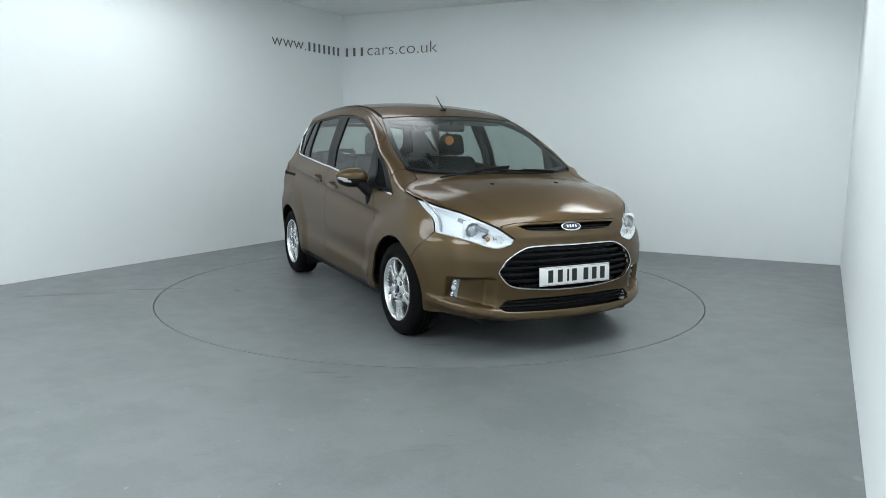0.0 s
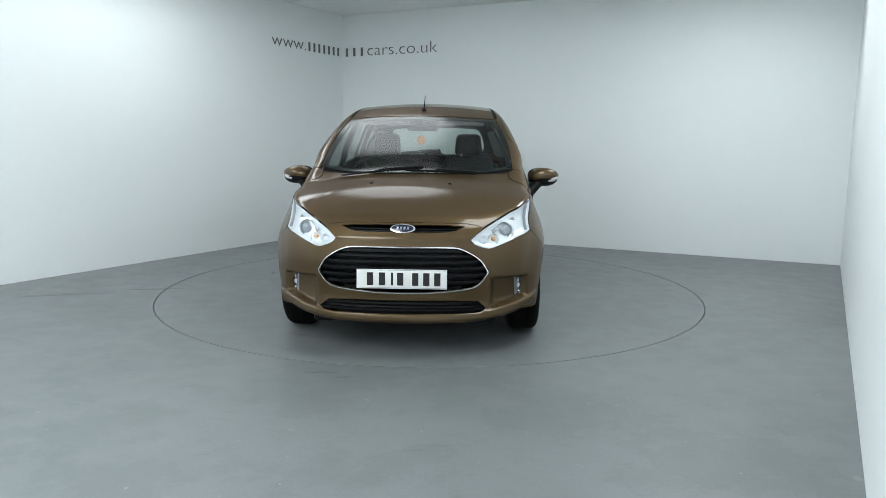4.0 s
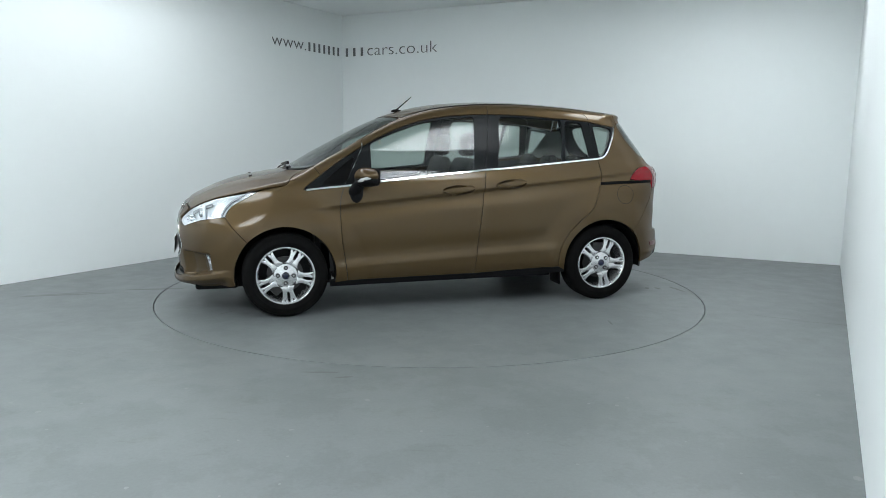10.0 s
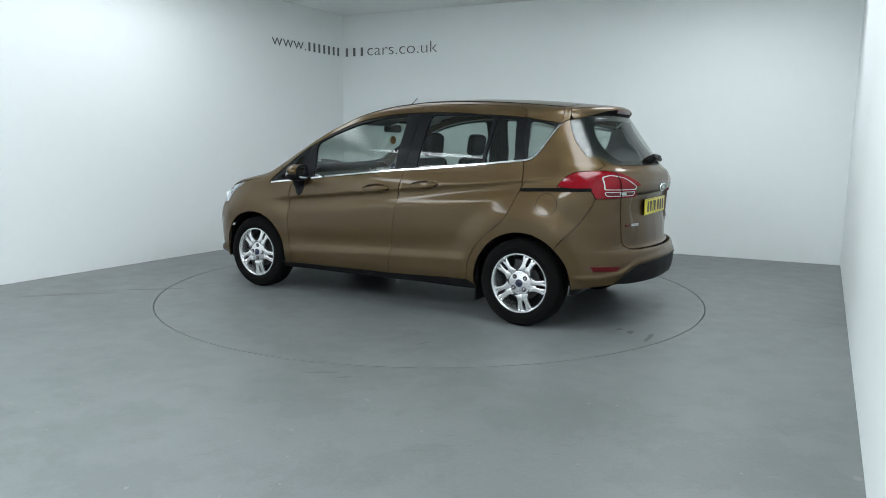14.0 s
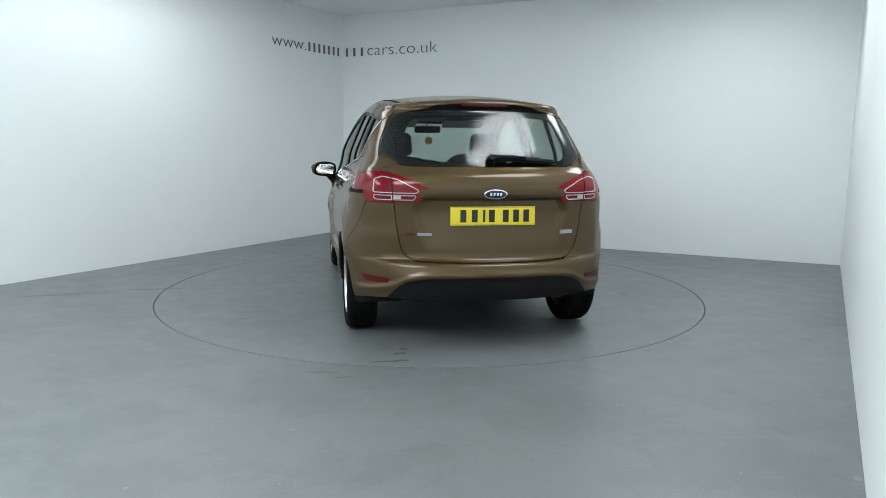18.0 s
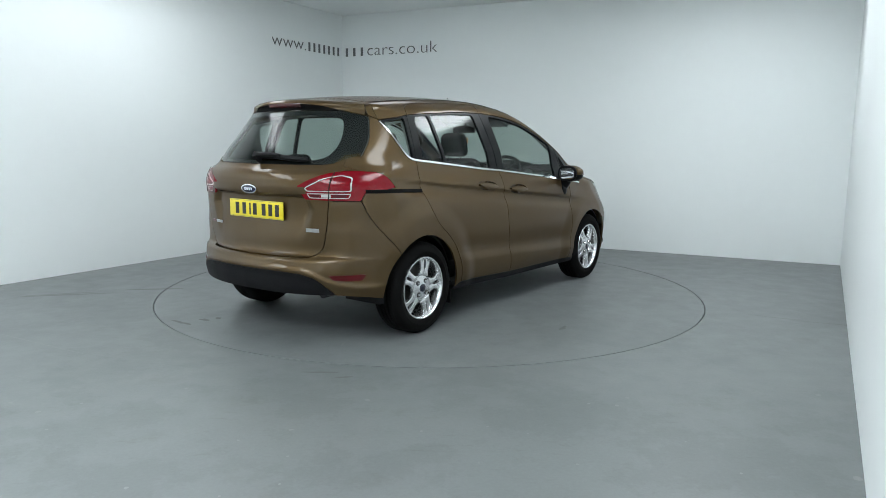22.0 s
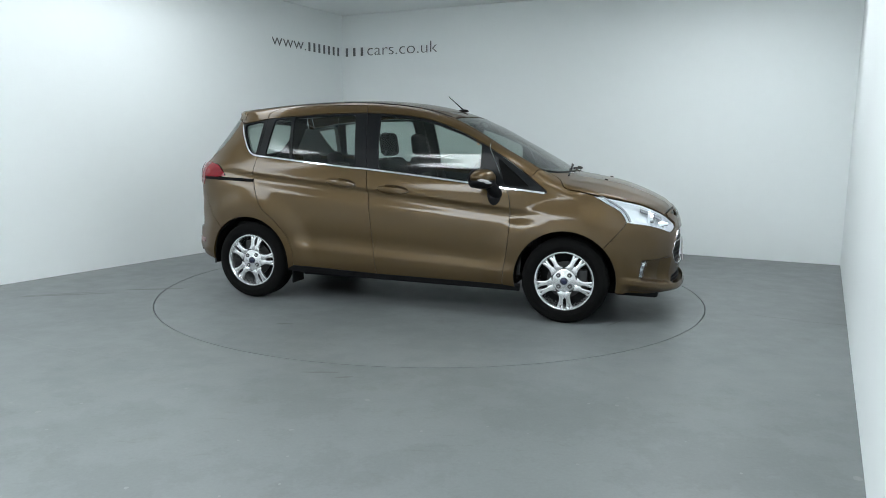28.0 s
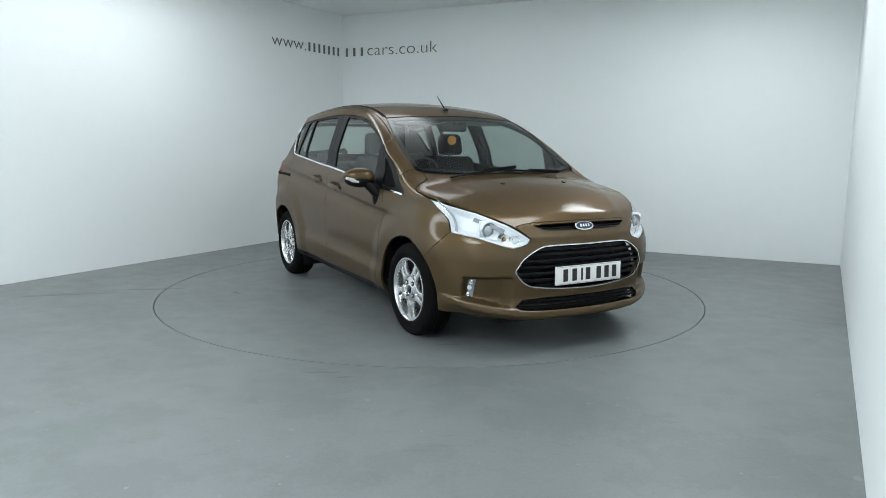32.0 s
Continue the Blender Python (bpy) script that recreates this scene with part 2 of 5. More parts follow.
# ---------------------------------------------------------------- the room
def flat_prism(name, poly, z0, z1, material, label, holes=()):
    v, f, counts = fill(np.array(poly), [np.array(h) for h in holes], 0.6 if not holes else 0.12)
    n = len(v)
    verts = [(*p, z1) for p in v] + [(*p, z0) for p in v]
    faces = [tuple(t) for t in f] + [(t[0] + n, t[2] + n, t[1] + n) for t in f]
    at = 0
    for c in counts:
        for i in range(c):
            a, b = at + i, at + (i + 1) % c
            faces.append((a, a + n, b + n, b))
        at += c
    ob = put(name, mesh_of(name, verts, faces, material))
    bm = bmesh.new()
    bm.from_mesh(ob.data)
    bmesh.ops.recalc_face_normals(bm, faces=bm.faces)
    bm.to_mesh(ob.data)
    bm.free()
    return tagged(ob, label, name.split("_")[0], kind="structure")


def circle(r, n=180):
    return [(r * math.cos(2 * math.pi * i / n), r * math.sin(2 * math.pi * i / n)) for i in range(n)]


def wall(name, a, b, label):
    d = (b - a).normalized()
    out = Vector((d.y, -d.x))
    mid = (CORNER_L + END_R) / 2
    if (mid - a).dot(out) > 0:
        out = -out
    t = 0.15
    verts = [(p.x, p.y, z) for z in (-0.1, CEIL) for p in (a, b, b + out * t, a + out * t)]
    faces = [(0, 1, 5, 4), (1, 2, 6, 5), (2, 3, 7, 6), (3, 0, 4, 7), (4, 5, 6, 7), (3, 2, 1, 0)]
    ob = put(name, mesh_of(name, verts, faces, WALL))
    bm = bmesh.new()
    bm.from_mesh(ob.data)
    bmesh.ops.recalc_face_normals(bm, faces=bm.faces)
    bm.to_mesh(ob.data)
    bm.free()
    return tagged(ob, label, "wall", kind="structure")


def build_room():
    ring = [CORNER_L, CORNER_R, END_R, END_L]
    far = [p + (p - sum(ring, Vector((0, 0))) / 4).normalized() * 0.3 for p in ring]
    flat_prism("floor", [tuple(p) for p in far], -0.12, 0.0, FLOOR, "grey painted concrete floor, scuffed and faintly stained", [[(x + DISC_AT[0], y + DISC_AT[1]) for x, y in circle(DISC_R + 0.008)]])
    flat_prism("ceiling", [tuple(p) for p in far], CEIL + 0.002, CEIL + 0.12, CEILING, "plain pale grey painted ceiling")
    wall("wall_left", CORNER_L, END_L, "white painted wall with dark lettering near its corner")
    wall("wall_back", CORNER_L, CORNER_R, "white painted back wall of the photo room")
    wall("wall_right", CORNER_R, END_R, "white painted side wall close to the camera")
    # nothing is known behind the camera; this wall is added to close the room
    wall("wall_entrance", END_L, END_R, "unseen plain white wall, added to close the room")
    pit = lathe([(0.001, -0.119), (DISC_R + 0.1, -0.119)], 96, "z")
    bmesh.ops.translate(pit, vec=(*DISC_AT, 0), verts=pit.verts)
    part("turntable_pit", pit, mat("rusty_pit", (0.05, 0.035, 0.025), 0.8, noise_scale=9, amount=0.3), None, smooth=False)
    tagged(bpy.data.objects["turntable_pit"], "dark rusty gap under the turntable's rim", "pit", kind="structure")


def ceiling_light(x, y, turn, size, power):
    thing = tagged(put("ceiling_light", None, m=pose(x, y, CEIL, 0, 0, turn)), "unseen white ceiling light panel, added to light the room, switched on", "ceiling light", "ceiling lights")
    w, d = size
    part("diffuser", box((w - 0.04, d - 0.04, 0.02), (0, 0, -0.045)), PANEL_LIGHT[power], thing, "glowing white diffuser", smooth=False)
    rim = joined(*[box((w, 0.02, 0.05), (0, s * (d / 2 - 0.01), -0.026)) for s in (-1, 1)], *[box((0.02, d - 0.04, 0.05), (s * (w / 2 - 0.01), 0, -0.026)) for s in (-1, 1)])
    part("frame", rim, CEILING, thing, smooth=False)
    return thing


WALL_TURN = math.degrees(math.atan2(-TO_L.y, -TO_L.x))


def build_turntable():
    bm = lathe([(0.001, 0.0), (DISC_R - 0.0012, 0.0), (DISC_R, -0.0012), (DISC_R, -0.1), (0.001, -0.1)], 180, "z")
    disc = part("turntable", bm, FLOOR, None, smooth=False)
    return tagged(disc, "grey painted round turntable, flush with the floor", "turntable")


build_room()
ALONG = (CORNER_R - CORNER_L).normalized()
# all panels are unseen; the last two are added fill for foreground and corner
# (place along the back wall, place along the side wall, turn against the side wall, length, width, power)
for u, v, turn, length, width, power in ((0.95, 3.9, 0, 3.2, 0.9, 9), (0.95, 7.3, 0, 3.4, 1.2, 13), (5.2, 1.9, 0, 1.7, 1.2, 16), (5.45, 4.6, 0, 2.0, 1.2, 16), (3.9, 8.6, 0, 3.0, 2.8, 19), (2.3, 2.6, 0, 1.6, 2.0, 4)):
    spot = CORNER_L + ALONG * u + TO_L * v
    ceiling_light(spot.x, spot.y, WALL_TURN + turn, (length, width), power)

# ---------------------------------------------------------------- the car's outer skin
# x forwards, y to the car's left, z up; origin on the ground midway between the axles
WHEEL_X, WHEEL_Y, WHEEL_R = 1.2445, 0.835, 0.302


def spline(xs, ys):
    """A smooth function through the given pairs (monotone cubic)."""
    xs, ys = np.array(xs, float), np.array(ys, float)
    h, d = np.diff(xs), np.diff(ys) / np.diff(xs)
    m = np.zeros(len(xs))
    m[0], m[-1] = d[0], d[-1]
    for i in range(1, len(xs) - 1):
        if d[i - 1] * d[i] > 0:
            w1, w2 = 2 * h[i] + h[i - 1], h[i] + 2 * h[i - 1]
            m[i] = (w1 + w2) / (w1 / d[i - 1] + w2 / d[i])

    def value(x):
        x = np.clip(x, xs[0], xs[-1])
        i = np.clip(np.searchsorted(xs, x) - 1, 0, len(h) - 1)
        t = (x - xs[i]) / h[i]
        return (ys[i] * (1 + 2 * t) * (1 - t) ** 2 + m[i] * h[i] * t * (1 - t) ** 2 + ys[i + 1] * t * t * (3 - 2 * t) + m[i + 1] * h[i] * t * t * (t - 1))
    return value


def step_up(a, b, x):
    t = np.clip((x - a) / (b - a), 0, 1)
    return t * t * (3 - 2 * t)


roof_line = spline([-2.2, -1.72, -1.55, -1.40, -1.165, -0.924, -0.6, -0.35, -0.1, 0.1, 0.3, 0.52, 0.75, 0.95, 1.14, 1.24, 1.35, 1.535, 1.714, 1.846, 1.93, 2.0, 2.3],
                   [1.40, 1.500, 1.525, 1.540, 1.562, 1.577, 1.586, 1.583, 1.566, 1.538, 1.487, 1.400, 1.282, 1.174, 1.066, 1.026, 1.006, 0.970, 0.911, 0.850, 0.803, 0.750, 0.50])
roof_crown = spline([-2.0, -1.2, -0.3, 0.4, 0.8, 1.1, 1.3, 1.6, 1.9, 2.2], [0.080, 0.065, 0.046, 0.046, 0.052, 0.048, 0.046, 0.055, 0.08, 0.10])
side_low = spline([0.0, 0.14, 0.2, 0.26, 0.34, 0.45, 0.6, 0.75, 0.86, 0.95, 1.02, 1.08, 1.2, 1.3, 1.4, 1.48, 1.56, 1.7],
                  [0.74, 0.775, 0.808, 0.826, 0.840, 0.845, 0.849, 0.845, 0.834, 0.815, 0.787, 0.761, 0.717, 0.677, 0.634, 0.595, 0.545, 0.43])
nose = spline([0.0, 0.12, 0.17, 0.23, 0.28, 0.34, 0.45, 0.55, 0.66, 0.72, 0.78, 0.84, 1.2], [1.90, 1.97, 2.015, 2.035, 2.025, 2.010, 2.022, 2.024, 2.005, 1.975, 1.945, 1.92, 1.80])
nose_plan = spline([0, 0.15, 0.3, 0.45, 0.6, 0.72, 0.82, 0.9, 0.96, 1.0, 1.1], [0, 0.004, 0.015, 0.037, 0.080, 0.138, 0.210, 0.31, 0.43, 0.57, 1.2])
tail = spline([0.0, 0.14, 0.22, 0.30, 0.38, 0.46, 0.505, 0.535, 0.553, 0.60, 0.75, 0.88, 0.99, 1.05, 1.10, 1.2, 1.3, 1.4, 1.45, 1.475, 1.5, 1.7],
              [1.72, 1.80, 1.92, 1.990, 2.015, 2.018, 2.010, 1.996, 1.950, 1.938, 1.940, 1.948, 1.962, 1.945, 1.888, 1.822, 1.752, 1.688, 1.658, 1.676, 1.682, 1.66])
# the same past the corners, where the bumper's shelf has run out
tail_corner = spline([0.0, 0.14, 0.22, 0.30, 0.38, 0.46, 0.53, 0.60, 0.68, 0.75, 0.88, 0.99, 1.05, 1.10, 1.2, 1.3, 1.4, 1.45, 1.475, 1.5, 1.7],
                     [1.72, 1.80, 1.92, 1.990, 2.010, 2.008, 1.996, 1.976, 1.955, 1.946, 1.948, 1.962, 1.945, 1.888, 1.822, 1.752, 1.688, 1.658, 1.676, 1.682, 1.66])
tail_plan = spline([0, 0.2, 0.4, 0.55, 0.7, 0.82, 0.9, 0.96, 1.0, 1.1], [0, 0.006, 0.03, 0.065, 0.115, 0.185, 0.265, 0.36, 0.46, 0.9])


def half_width(x, z):
    y = side_low(z)
    # slimmer towards the rear of the cabin, fuller round the front wheels
    y = y - 0.015 * step_up(-0.9, -1.5, x) * step_up(1.06, 1.16, z) - 0.035 * step_up(0.7, 1.2, x) * step_up(0.60, 0.88, z)
    # the doors stand out beyond the tail at the height of the windows; the tail draws in below
    y = y + 0.024 * step_up(1.02, 1.20, z) * step_up(-1.6, -1.0, x) * step_up(1.05, 0.75, x) - 0.014 * step_up(-1.35, -1.7, x) * step_up(0.90, 0.75, z)
    # shoulder crease with a hollow beneath, lower door bulge, wheel arches
    d = z - (0.872 - 0.0976 * x)
    on = step_up(1.25, 0.7, x) * step_up(-1.75, -1.2, x)
    y = y - on * 0.019 * np.exp(-((d + 0.040) / 0.055) ** 2) * step_up(0.014, -0.018, d)
    e = z - (0.438 - 0.05 * x)
    y = y + (0.012 * step_up(0.016, -0.055, e) - 0.006 * np.exp(-((e - 0.05) / 0.06) ** 2)) * step_up(1.0, 0.75, x) * step_up(-0.95, -0.75, x) * step_up(0.18, 0.34, z)
    for cx in (WHEEL_X, -WHEEL_X):
        r = np.hypot(x - cx, z - WHEEL_R)
        y = y + (0.020 if cx > 0 else 0.021) * step_up(0.59, 0.43, r) * step_up(0.1, 0.3, z)
    return y


def smax(a, b, k):
    h = np.maximum(k - np.abs(a - b), 0) / k
    return np.maximum(a, b) + h * h * k / 4


def field(p):
    """Below zero inside the car's outer skin."""
    x, y, z = p[:, 0], np.abs(p[:, 1]), p[:, 2]
    w = half_width(x, z)
    top = z - (roof_line(x) - roof_crown(x) * (y / 0.62) ** 2 * np.where(y < 0.62, 1, 1.0))
    side = (y - w)
    q = y / np.maximum(w, 0.2)
    fr = x - (nose(z) - nose_plan(q))
    edge = step_up(0.60, 0.95, q)
    rr = -x - (tail(z) * (1 - edge) + tail_corner(z) * edge - tail_plan(q) * (1 + 0.10 * step_up(0.60, 0.45, z) - 0.14 * step_up(0.55, 0.72, z) - 0.10 * step_up(1.06, 1.16, z)))
    return smax(smax(smax(top, side, 0.065), fr, 0.045), rr, 0.05)


def gradient(p):
    g = np.zeros_like(p)
    for i in range(3):
        d = np.zeros(3)
        d[i] = 0.0015
        g[:, i] = field(p + d) - field(p - d)
    return g / np.maximum(np.linalg.norm(g, axis=1), 1e-9)[:, None]


ROLL_Z, NOSE_X = 0.75, 0.9


def rays(kind, uv):
    u, v = uv[:, 0], uv[:, 1]
    o, one = np.zeros_like(u), np.ones_like(u)
    if kind == "side":
        return np.stack([u, 1.3 * one, v], 1), np.stack([o, -one, o], 1), 1.29
    if kind == "top":
        return np.stack([u, v, 2.0 * one], 1), np.stack([o, o, -one], 1), 1.9
    if kind == "fwd":
        return np.stack([2.6 * one, u, v], 1), np.stack([-one, o, o], 1), 2.5
    if kind == "aft":
        return np.stack([-2.6 * one, u, v], 1), np.stack([one, o, o], 1), 2.5
    if kind == "roll":
        c, s = np.cos(v), np.sin(v)
        return np.stack([u, 1.6 * c, ROLL_Z + 1.6 * s], 1), np.stack([o, -c, -s], 1), 1.59
    c, s, sg = np.cos(u), np.sin(u), 1 if kind == "front" else -1
    return np.stack([sg * (NOSE_X + 1.9 * c), 1.9 * s, v], 1), np.stack([-sg * c, -s, o], 1), 1.89


def flatten(kind, p):
    """The reverse: a point of the skin in the coordinates of that projection."""
    x, y, z = p[:, 0], p[:, 1], p[:, 2]
    return {"side": lambda: np.stack([x, z], 1), "top": lambda: np.stack([x, y], 1), "fwd": lambda: np.stack([y, z], 1), "aft": lambda: np.stack([y, z], 1),
            "roll": lambda: np.stack([x, np.arctan2(z - ROLL_Z, y)], 1), "front": lambda: np.stack([np.arctan2(y, x - NOSE_X), z], 1),
            "rear": lambda: np.stack([np.arctan2(y, -x - NOSE_X), z], 1)}[kind]()


def skin(kind, uv):
    """Where rays of that projection first meet the skin."""
    uv = np.asarray(uv, float)
    o, d, far = rays(kind, uv)
    n = 70
    lo, hi = np.zeros(len(uv)), np.full(len(uv), np.nan)
    best, best_s = np.full(len(uv), 1e9), np.zeros(len(uv))
    for i in range(1, n + 1):
        s = np.full(len(uv), far * i / n)
        f = field(o + d * s[:, None])
        new_hit = np.isnan(hi) & (f < 0)
        hi[new_hit], lo[new_hit] = s[new_hit], far * (i - 1) / n
        better = f < best
        best[better], best_s[better] = f[better], s[better]
    miss = np.isnan(hi)
    hi[miss] = lo[miss] = best_s[miss]
    for _ in range(18):
        mid = (lo + hi) / 2
        f = field(o + d * mid[:, None])
        hi, lo = np.where(f < 0, mid, hi), np.where(f < 0, lo, mid)
    return o + d * hi[:, None]


def on(kind, pts):
    """Points given in one projection, as places on the skin."""
    return skin(kind, evenly(np.asarray(pts, float), 0.03, closed=False) if len(pts) > 1 else pts)


def line(kind, pts, smooth=True):
    return on(kind, curve(pts) if smooth else pts)


def loop(kind, *lines):
    """Lines on the skin end to end, as one outline in the coordinates of a projection."""
    out = []
    for ln in lines:
        q = flatten(kind, np.asarray(ln))
        for p in q:
            if not out or np.hypot(*(p - out[-1])) > 1e-4:
                out.append(p)
    if np.hypot(*(out[0] - out[-1])) < 1e-4:
        out.pop()
    return np.array(out)


def mirrored(pts):
    q = np.array(pts)[::-1].copy()
    q[:, 1] *= -1
    return q


def shrink(poly, gap):
    """The outline drawn in by half a panel gap."""
    p = np.asarray(poly)
    area = np.sum(p[:, 0] * np.roll(p[:, 1], -1) - np.roll(p[:, 0], -1) * p[:, 1])
    a, b = p - np.roll(p, 1, 0), np.roll(p, -1, 0) - p
    a, b = a / np.maximum(np.linalg.norm(a, axis=1), 1e-9)[:, None], b / np.maximum(np.linalg.norm(b, axis=1), 1e-9)[:, None]
    nrm = np.stack([-(a + b)[:, 1], (a + b)[:, 0]], 1)
    nrm /= np.maximum(np.linalg.norm(nrm, axis=1), 1e-6)[:, None]
    return p + nrm * gap * (1 if area > 0 else -1)


def panel(name, kind, outer, material, parent, holes=(), step=0.022, gap=0.0025, lift=0.0, deep=0.014, label="", both=True, shape=None, flip=False):
    """A piece of the skin with that outline, its rim turned inwards. lift: how far proud of the skin. both: also its mirror image.
    shape(points): further depth in metres, outwards."""
    outer = shrink(outer, gap) if gap else np.asarray(outer)
    holes = [shrink(h, -gap) if gap else np.asarray(h) for h in holes]
    v, f, counts = fill(outer, holes, step)
    p = skin(kind, v)
    n = gradient(p)
    off = np.full(len(p), lift)
    if shape is not None:
        off = off + shape(p)
        base = p + n * off[:, None]
        e = 0.004
        # bend the normals with the added depth
        t1 = np.cross(n, np.array([0.31, 0.22, 0.93]))
        t1 /= np.maximum(np.linalg.norm(t1, axis=1), 1e-9)[:, None]
        t2 = np.cross(n, t1)
        g1, g2 = (shape(p + t1 * e) - shape(p - t1 * e)) / (2 * e), (shape(p + t2 * e) - shape(p - t2 * e)) / (2 * e)
        n2 = n - t1 * g1[:, None] - t2 * g2[:, None]
        n2 /= np.linalg.norm(n2, axis=1)[:, None]
        p, n = base, n2
    else:
        p = p + n * lift
    # the rim
    a, b, c = p[f[:, 0]], p[f[:, 1]], p[f[:, 2]]
    wrong = np.einsum("ij,ij->i", np.cross(b - a, c - a), n[f[:, 0]]) < 0
    f[wrong] = f[wrong][:, ::-1]
    verts, normals, faces = [*p], [*n], [tuple(t) for t in f]
    at = 0
    if deep:
        for cnt in counts:
            ids = list(range(at, at + cnt))
            base = len(verts)
            cen = p[ids].mean(0)
            for i in ids:
                t = p[ids[(i - at + 1) % cnt]] - p[ids[i - at - 1]]
                o = np.cross(t, n[i])
                o /= max(np.linalg.norm(o), 1e-9)
                verts += [p[i], p[i] - n[i] * deep]
                normals += [o, o]
            for k in range(cnt):
                j = (k + 1) % cnt
                faces.append((base + 2 * k, base + 2 * k + 1, base + 2 * j + 1, base + 2 * j))
            at += cnt
    verts, normals = np.array(verts), np.array(normals)
    # keep the rim's normals outwards of the outline
    made = []
    sides = (1, -1) if both else (1,)
    for sgn in sides:
        vv, nn, ff = verts.copy(), normals.copy(), faces
        if sgn < 0:
            vv[:, 1] *= -1
            nn[:, 1] *= -1
            ff = [t[::-1] for t in faces]
        par = parent[sgn] if isinstance(parent, dict) else parent
        made.append(put(name, mesh_of(name, vv, ff, material, True, nn), par, label))
    return made


# ---------------------------------------------------------------- outlines on the skin (left side)
GAP_A = line("side", [(0.822, 0.925), (0.848, 0.834), (0.852, 0.70), (0.844, 0.541), (0.826, 0.413), (0.812, 0.29), (0.813, 0.250)])
B_BELT = (-0.262, 1.038)
GAP_B_LOW = line("side", [B_BELT, (-0.234, 0.855), (-0.214, 0.717), (-0.179, 0.419), (-0.158, 0.262)])
GAP_B_TOP = line("side", [(-0.329, 1.525), (-0.304, 1.357), B_BELT])
GAP_C_TOP = line("side", [(-1.105, 1.497), (-1.155, 1.480), (-1.176, 1.455), (-1.183, 1.40), (-1.203, 1.24), (-1.218, 1.124)])
GAP_C_LOW = line("side", [(-1.218, 1.124), (-1.234, 1.028), (-1.233, 0.962), (-1.219, 0.925), (-1.168, 0.799), (-1.118, 0.719), (-1.023, 0.642), (-0.940, 0.561), (-0.884, 0.474), (-0.857, 0.396), (-0.849, 0.290)])
BELT_F = line("side", [(1.085, 0.899), (0.95, 0.914), (0.822, 0.925)])
BELT_1 = line("side", [(0.822, 0.925), (0.614, 0.950), (0.238, 0.990), B_BELT])
BELT_2 = line("side", [B_BELT, (-0.437, 1.050), (-0.607, 1.066), (-1.022, 1.106), (-1.218, 1.124)])
BELT_3 = line("side", [(-1.218, 1.124), (-1.262, 1.134), (-1.300, 1.158), (-1.339, 1.210), (-1.388, 1.297), (-1.428, 1.372)])
DLO_F = line("side", [(1.104, 0.907), (1.072, 0.940), (0.871, 1.092), (0.677, 1.216)])
DLO_1 = line("side", [(0.677, 1.216), (0.456, 1.326), (0.244, 1.402), (0.030, 1.443), (-0.185, 1.461), (-0.322, 1.467)])
DLO_2 = line("side", [(-0.322, 1.467), (-0.617, 1.463), (-0.833, 1.448), (-1.0, 1.438), (-1.18, 1.422)])
DLO_3 = line("side", [(-1.18, 1.422), (-1.251, 1.409), (-1.428, 1.384)])
RAIL_1 = line("side", [(0.677, 1.216), (0.654, 1.274), (0.457, 1.379), (0.245, 1.455), (0.031, 1.500), (-0.186, 1.520), (-0.329, 1.525)])
RAIL_2 = line("side", [(-0.329, 1.525), (-0.60, 1.525), (-0.838, 1.516), (-1.042, 1.503), (-1.105, 1.497)])
ARCH_F = [(WHEEL_X + 0.352 * math.cos(a), WHEEL_R + 0.005 + 0.345 * math.sin(a)) for a in np.linspace(-0.20, math.pi + 0.20, 40)]
ARCH_R = [(-WHEEL_X - 0.012 + 0.350 * math.cos(a), WHEEL_R + 0.005 + 0.345 * math.sin(a)) for a in np.linspace(-0.14, math.pi + 0.05, 40)]
SILL = line("side", [(0.813, 0.250), (-0.158, 0.262), (-0.849, 0.290)], False)


def at(kind, u, v):
    return skin(kind, np.array([[u, v]]))[0]


# bonnet, headlamp, wing, bumper borders
HL_TIP = (1.415, 0.897)
HL_TOP = np.vstack([line("side", [HL_TIP, (1.53, 0.879), (1.66, 0.853)]), line("fwd", [(0.630, 0.836), (0.565, 0.803), (0.469, 0.750), (0.392, 0.690)])])
HL_LOW = np.vstack([line("fwd", [(0.392, 0.690), (0.42, 0.663), (0.485, 0.642), (0.53, 0.644), (0.60, 0.668), (0.676, 0.695)]), line("side", [(1.70, 0.710), (1.645, 0.720)])])
HL_BACK = line("side", [(1.645, 0.720), (1.620, 0.765), (1.585, 0.800), (1.500, 0.848), HL_TIP])
HL_OUT = loop("front", HL_TOP, HL_LOW, HL_BACK)
# bonnet edge from the cowl round to the headlamp; the cowl
COWL = line("top", [(1.215, 0.0), (1.195, 0.25), (1.145, 0.48), (1.085, 0.64)])
HOOD_SIDE = np.vstack([line("side", [(1.150, 1.010), (1.185, 0.985), (1.215, 0.945)]), line("side", [(1.25, 0.930), (1.33, 0.918), HL_TIP])])
HOOD_NOSE = line("fwd", [(0.450, 0.757), (0.40, 0.768), (0.30, 0.776), (0.0, 0.780)])
PILL_GAP = line("side", [(0.985, 1.012), (1.008, 1.040), (1.020, 1.062)])
SCREEN_SIDE = line("top", [(1.015, 0.670), (0.80, 0.658), (0.60, 0.625), (0.37, 0.570)])
SCREEN_TOP = line("top", [(0.37, 0.570), (0.385, 0.40), (0.40, 0.2), (0.405, 0.0)])
SCREEN_LOW = line("top", [(1.19, 0.0), (1.17, 0.25), (1.115, 0.48), (1.04, 0.645), (1.015, 0.670)])
DITCH = line("top", [(0.37, 0.570), (0.15, 0.556), (-0.3, 0.536), (-0.9, 0.520), (-1.42, 0.500)])
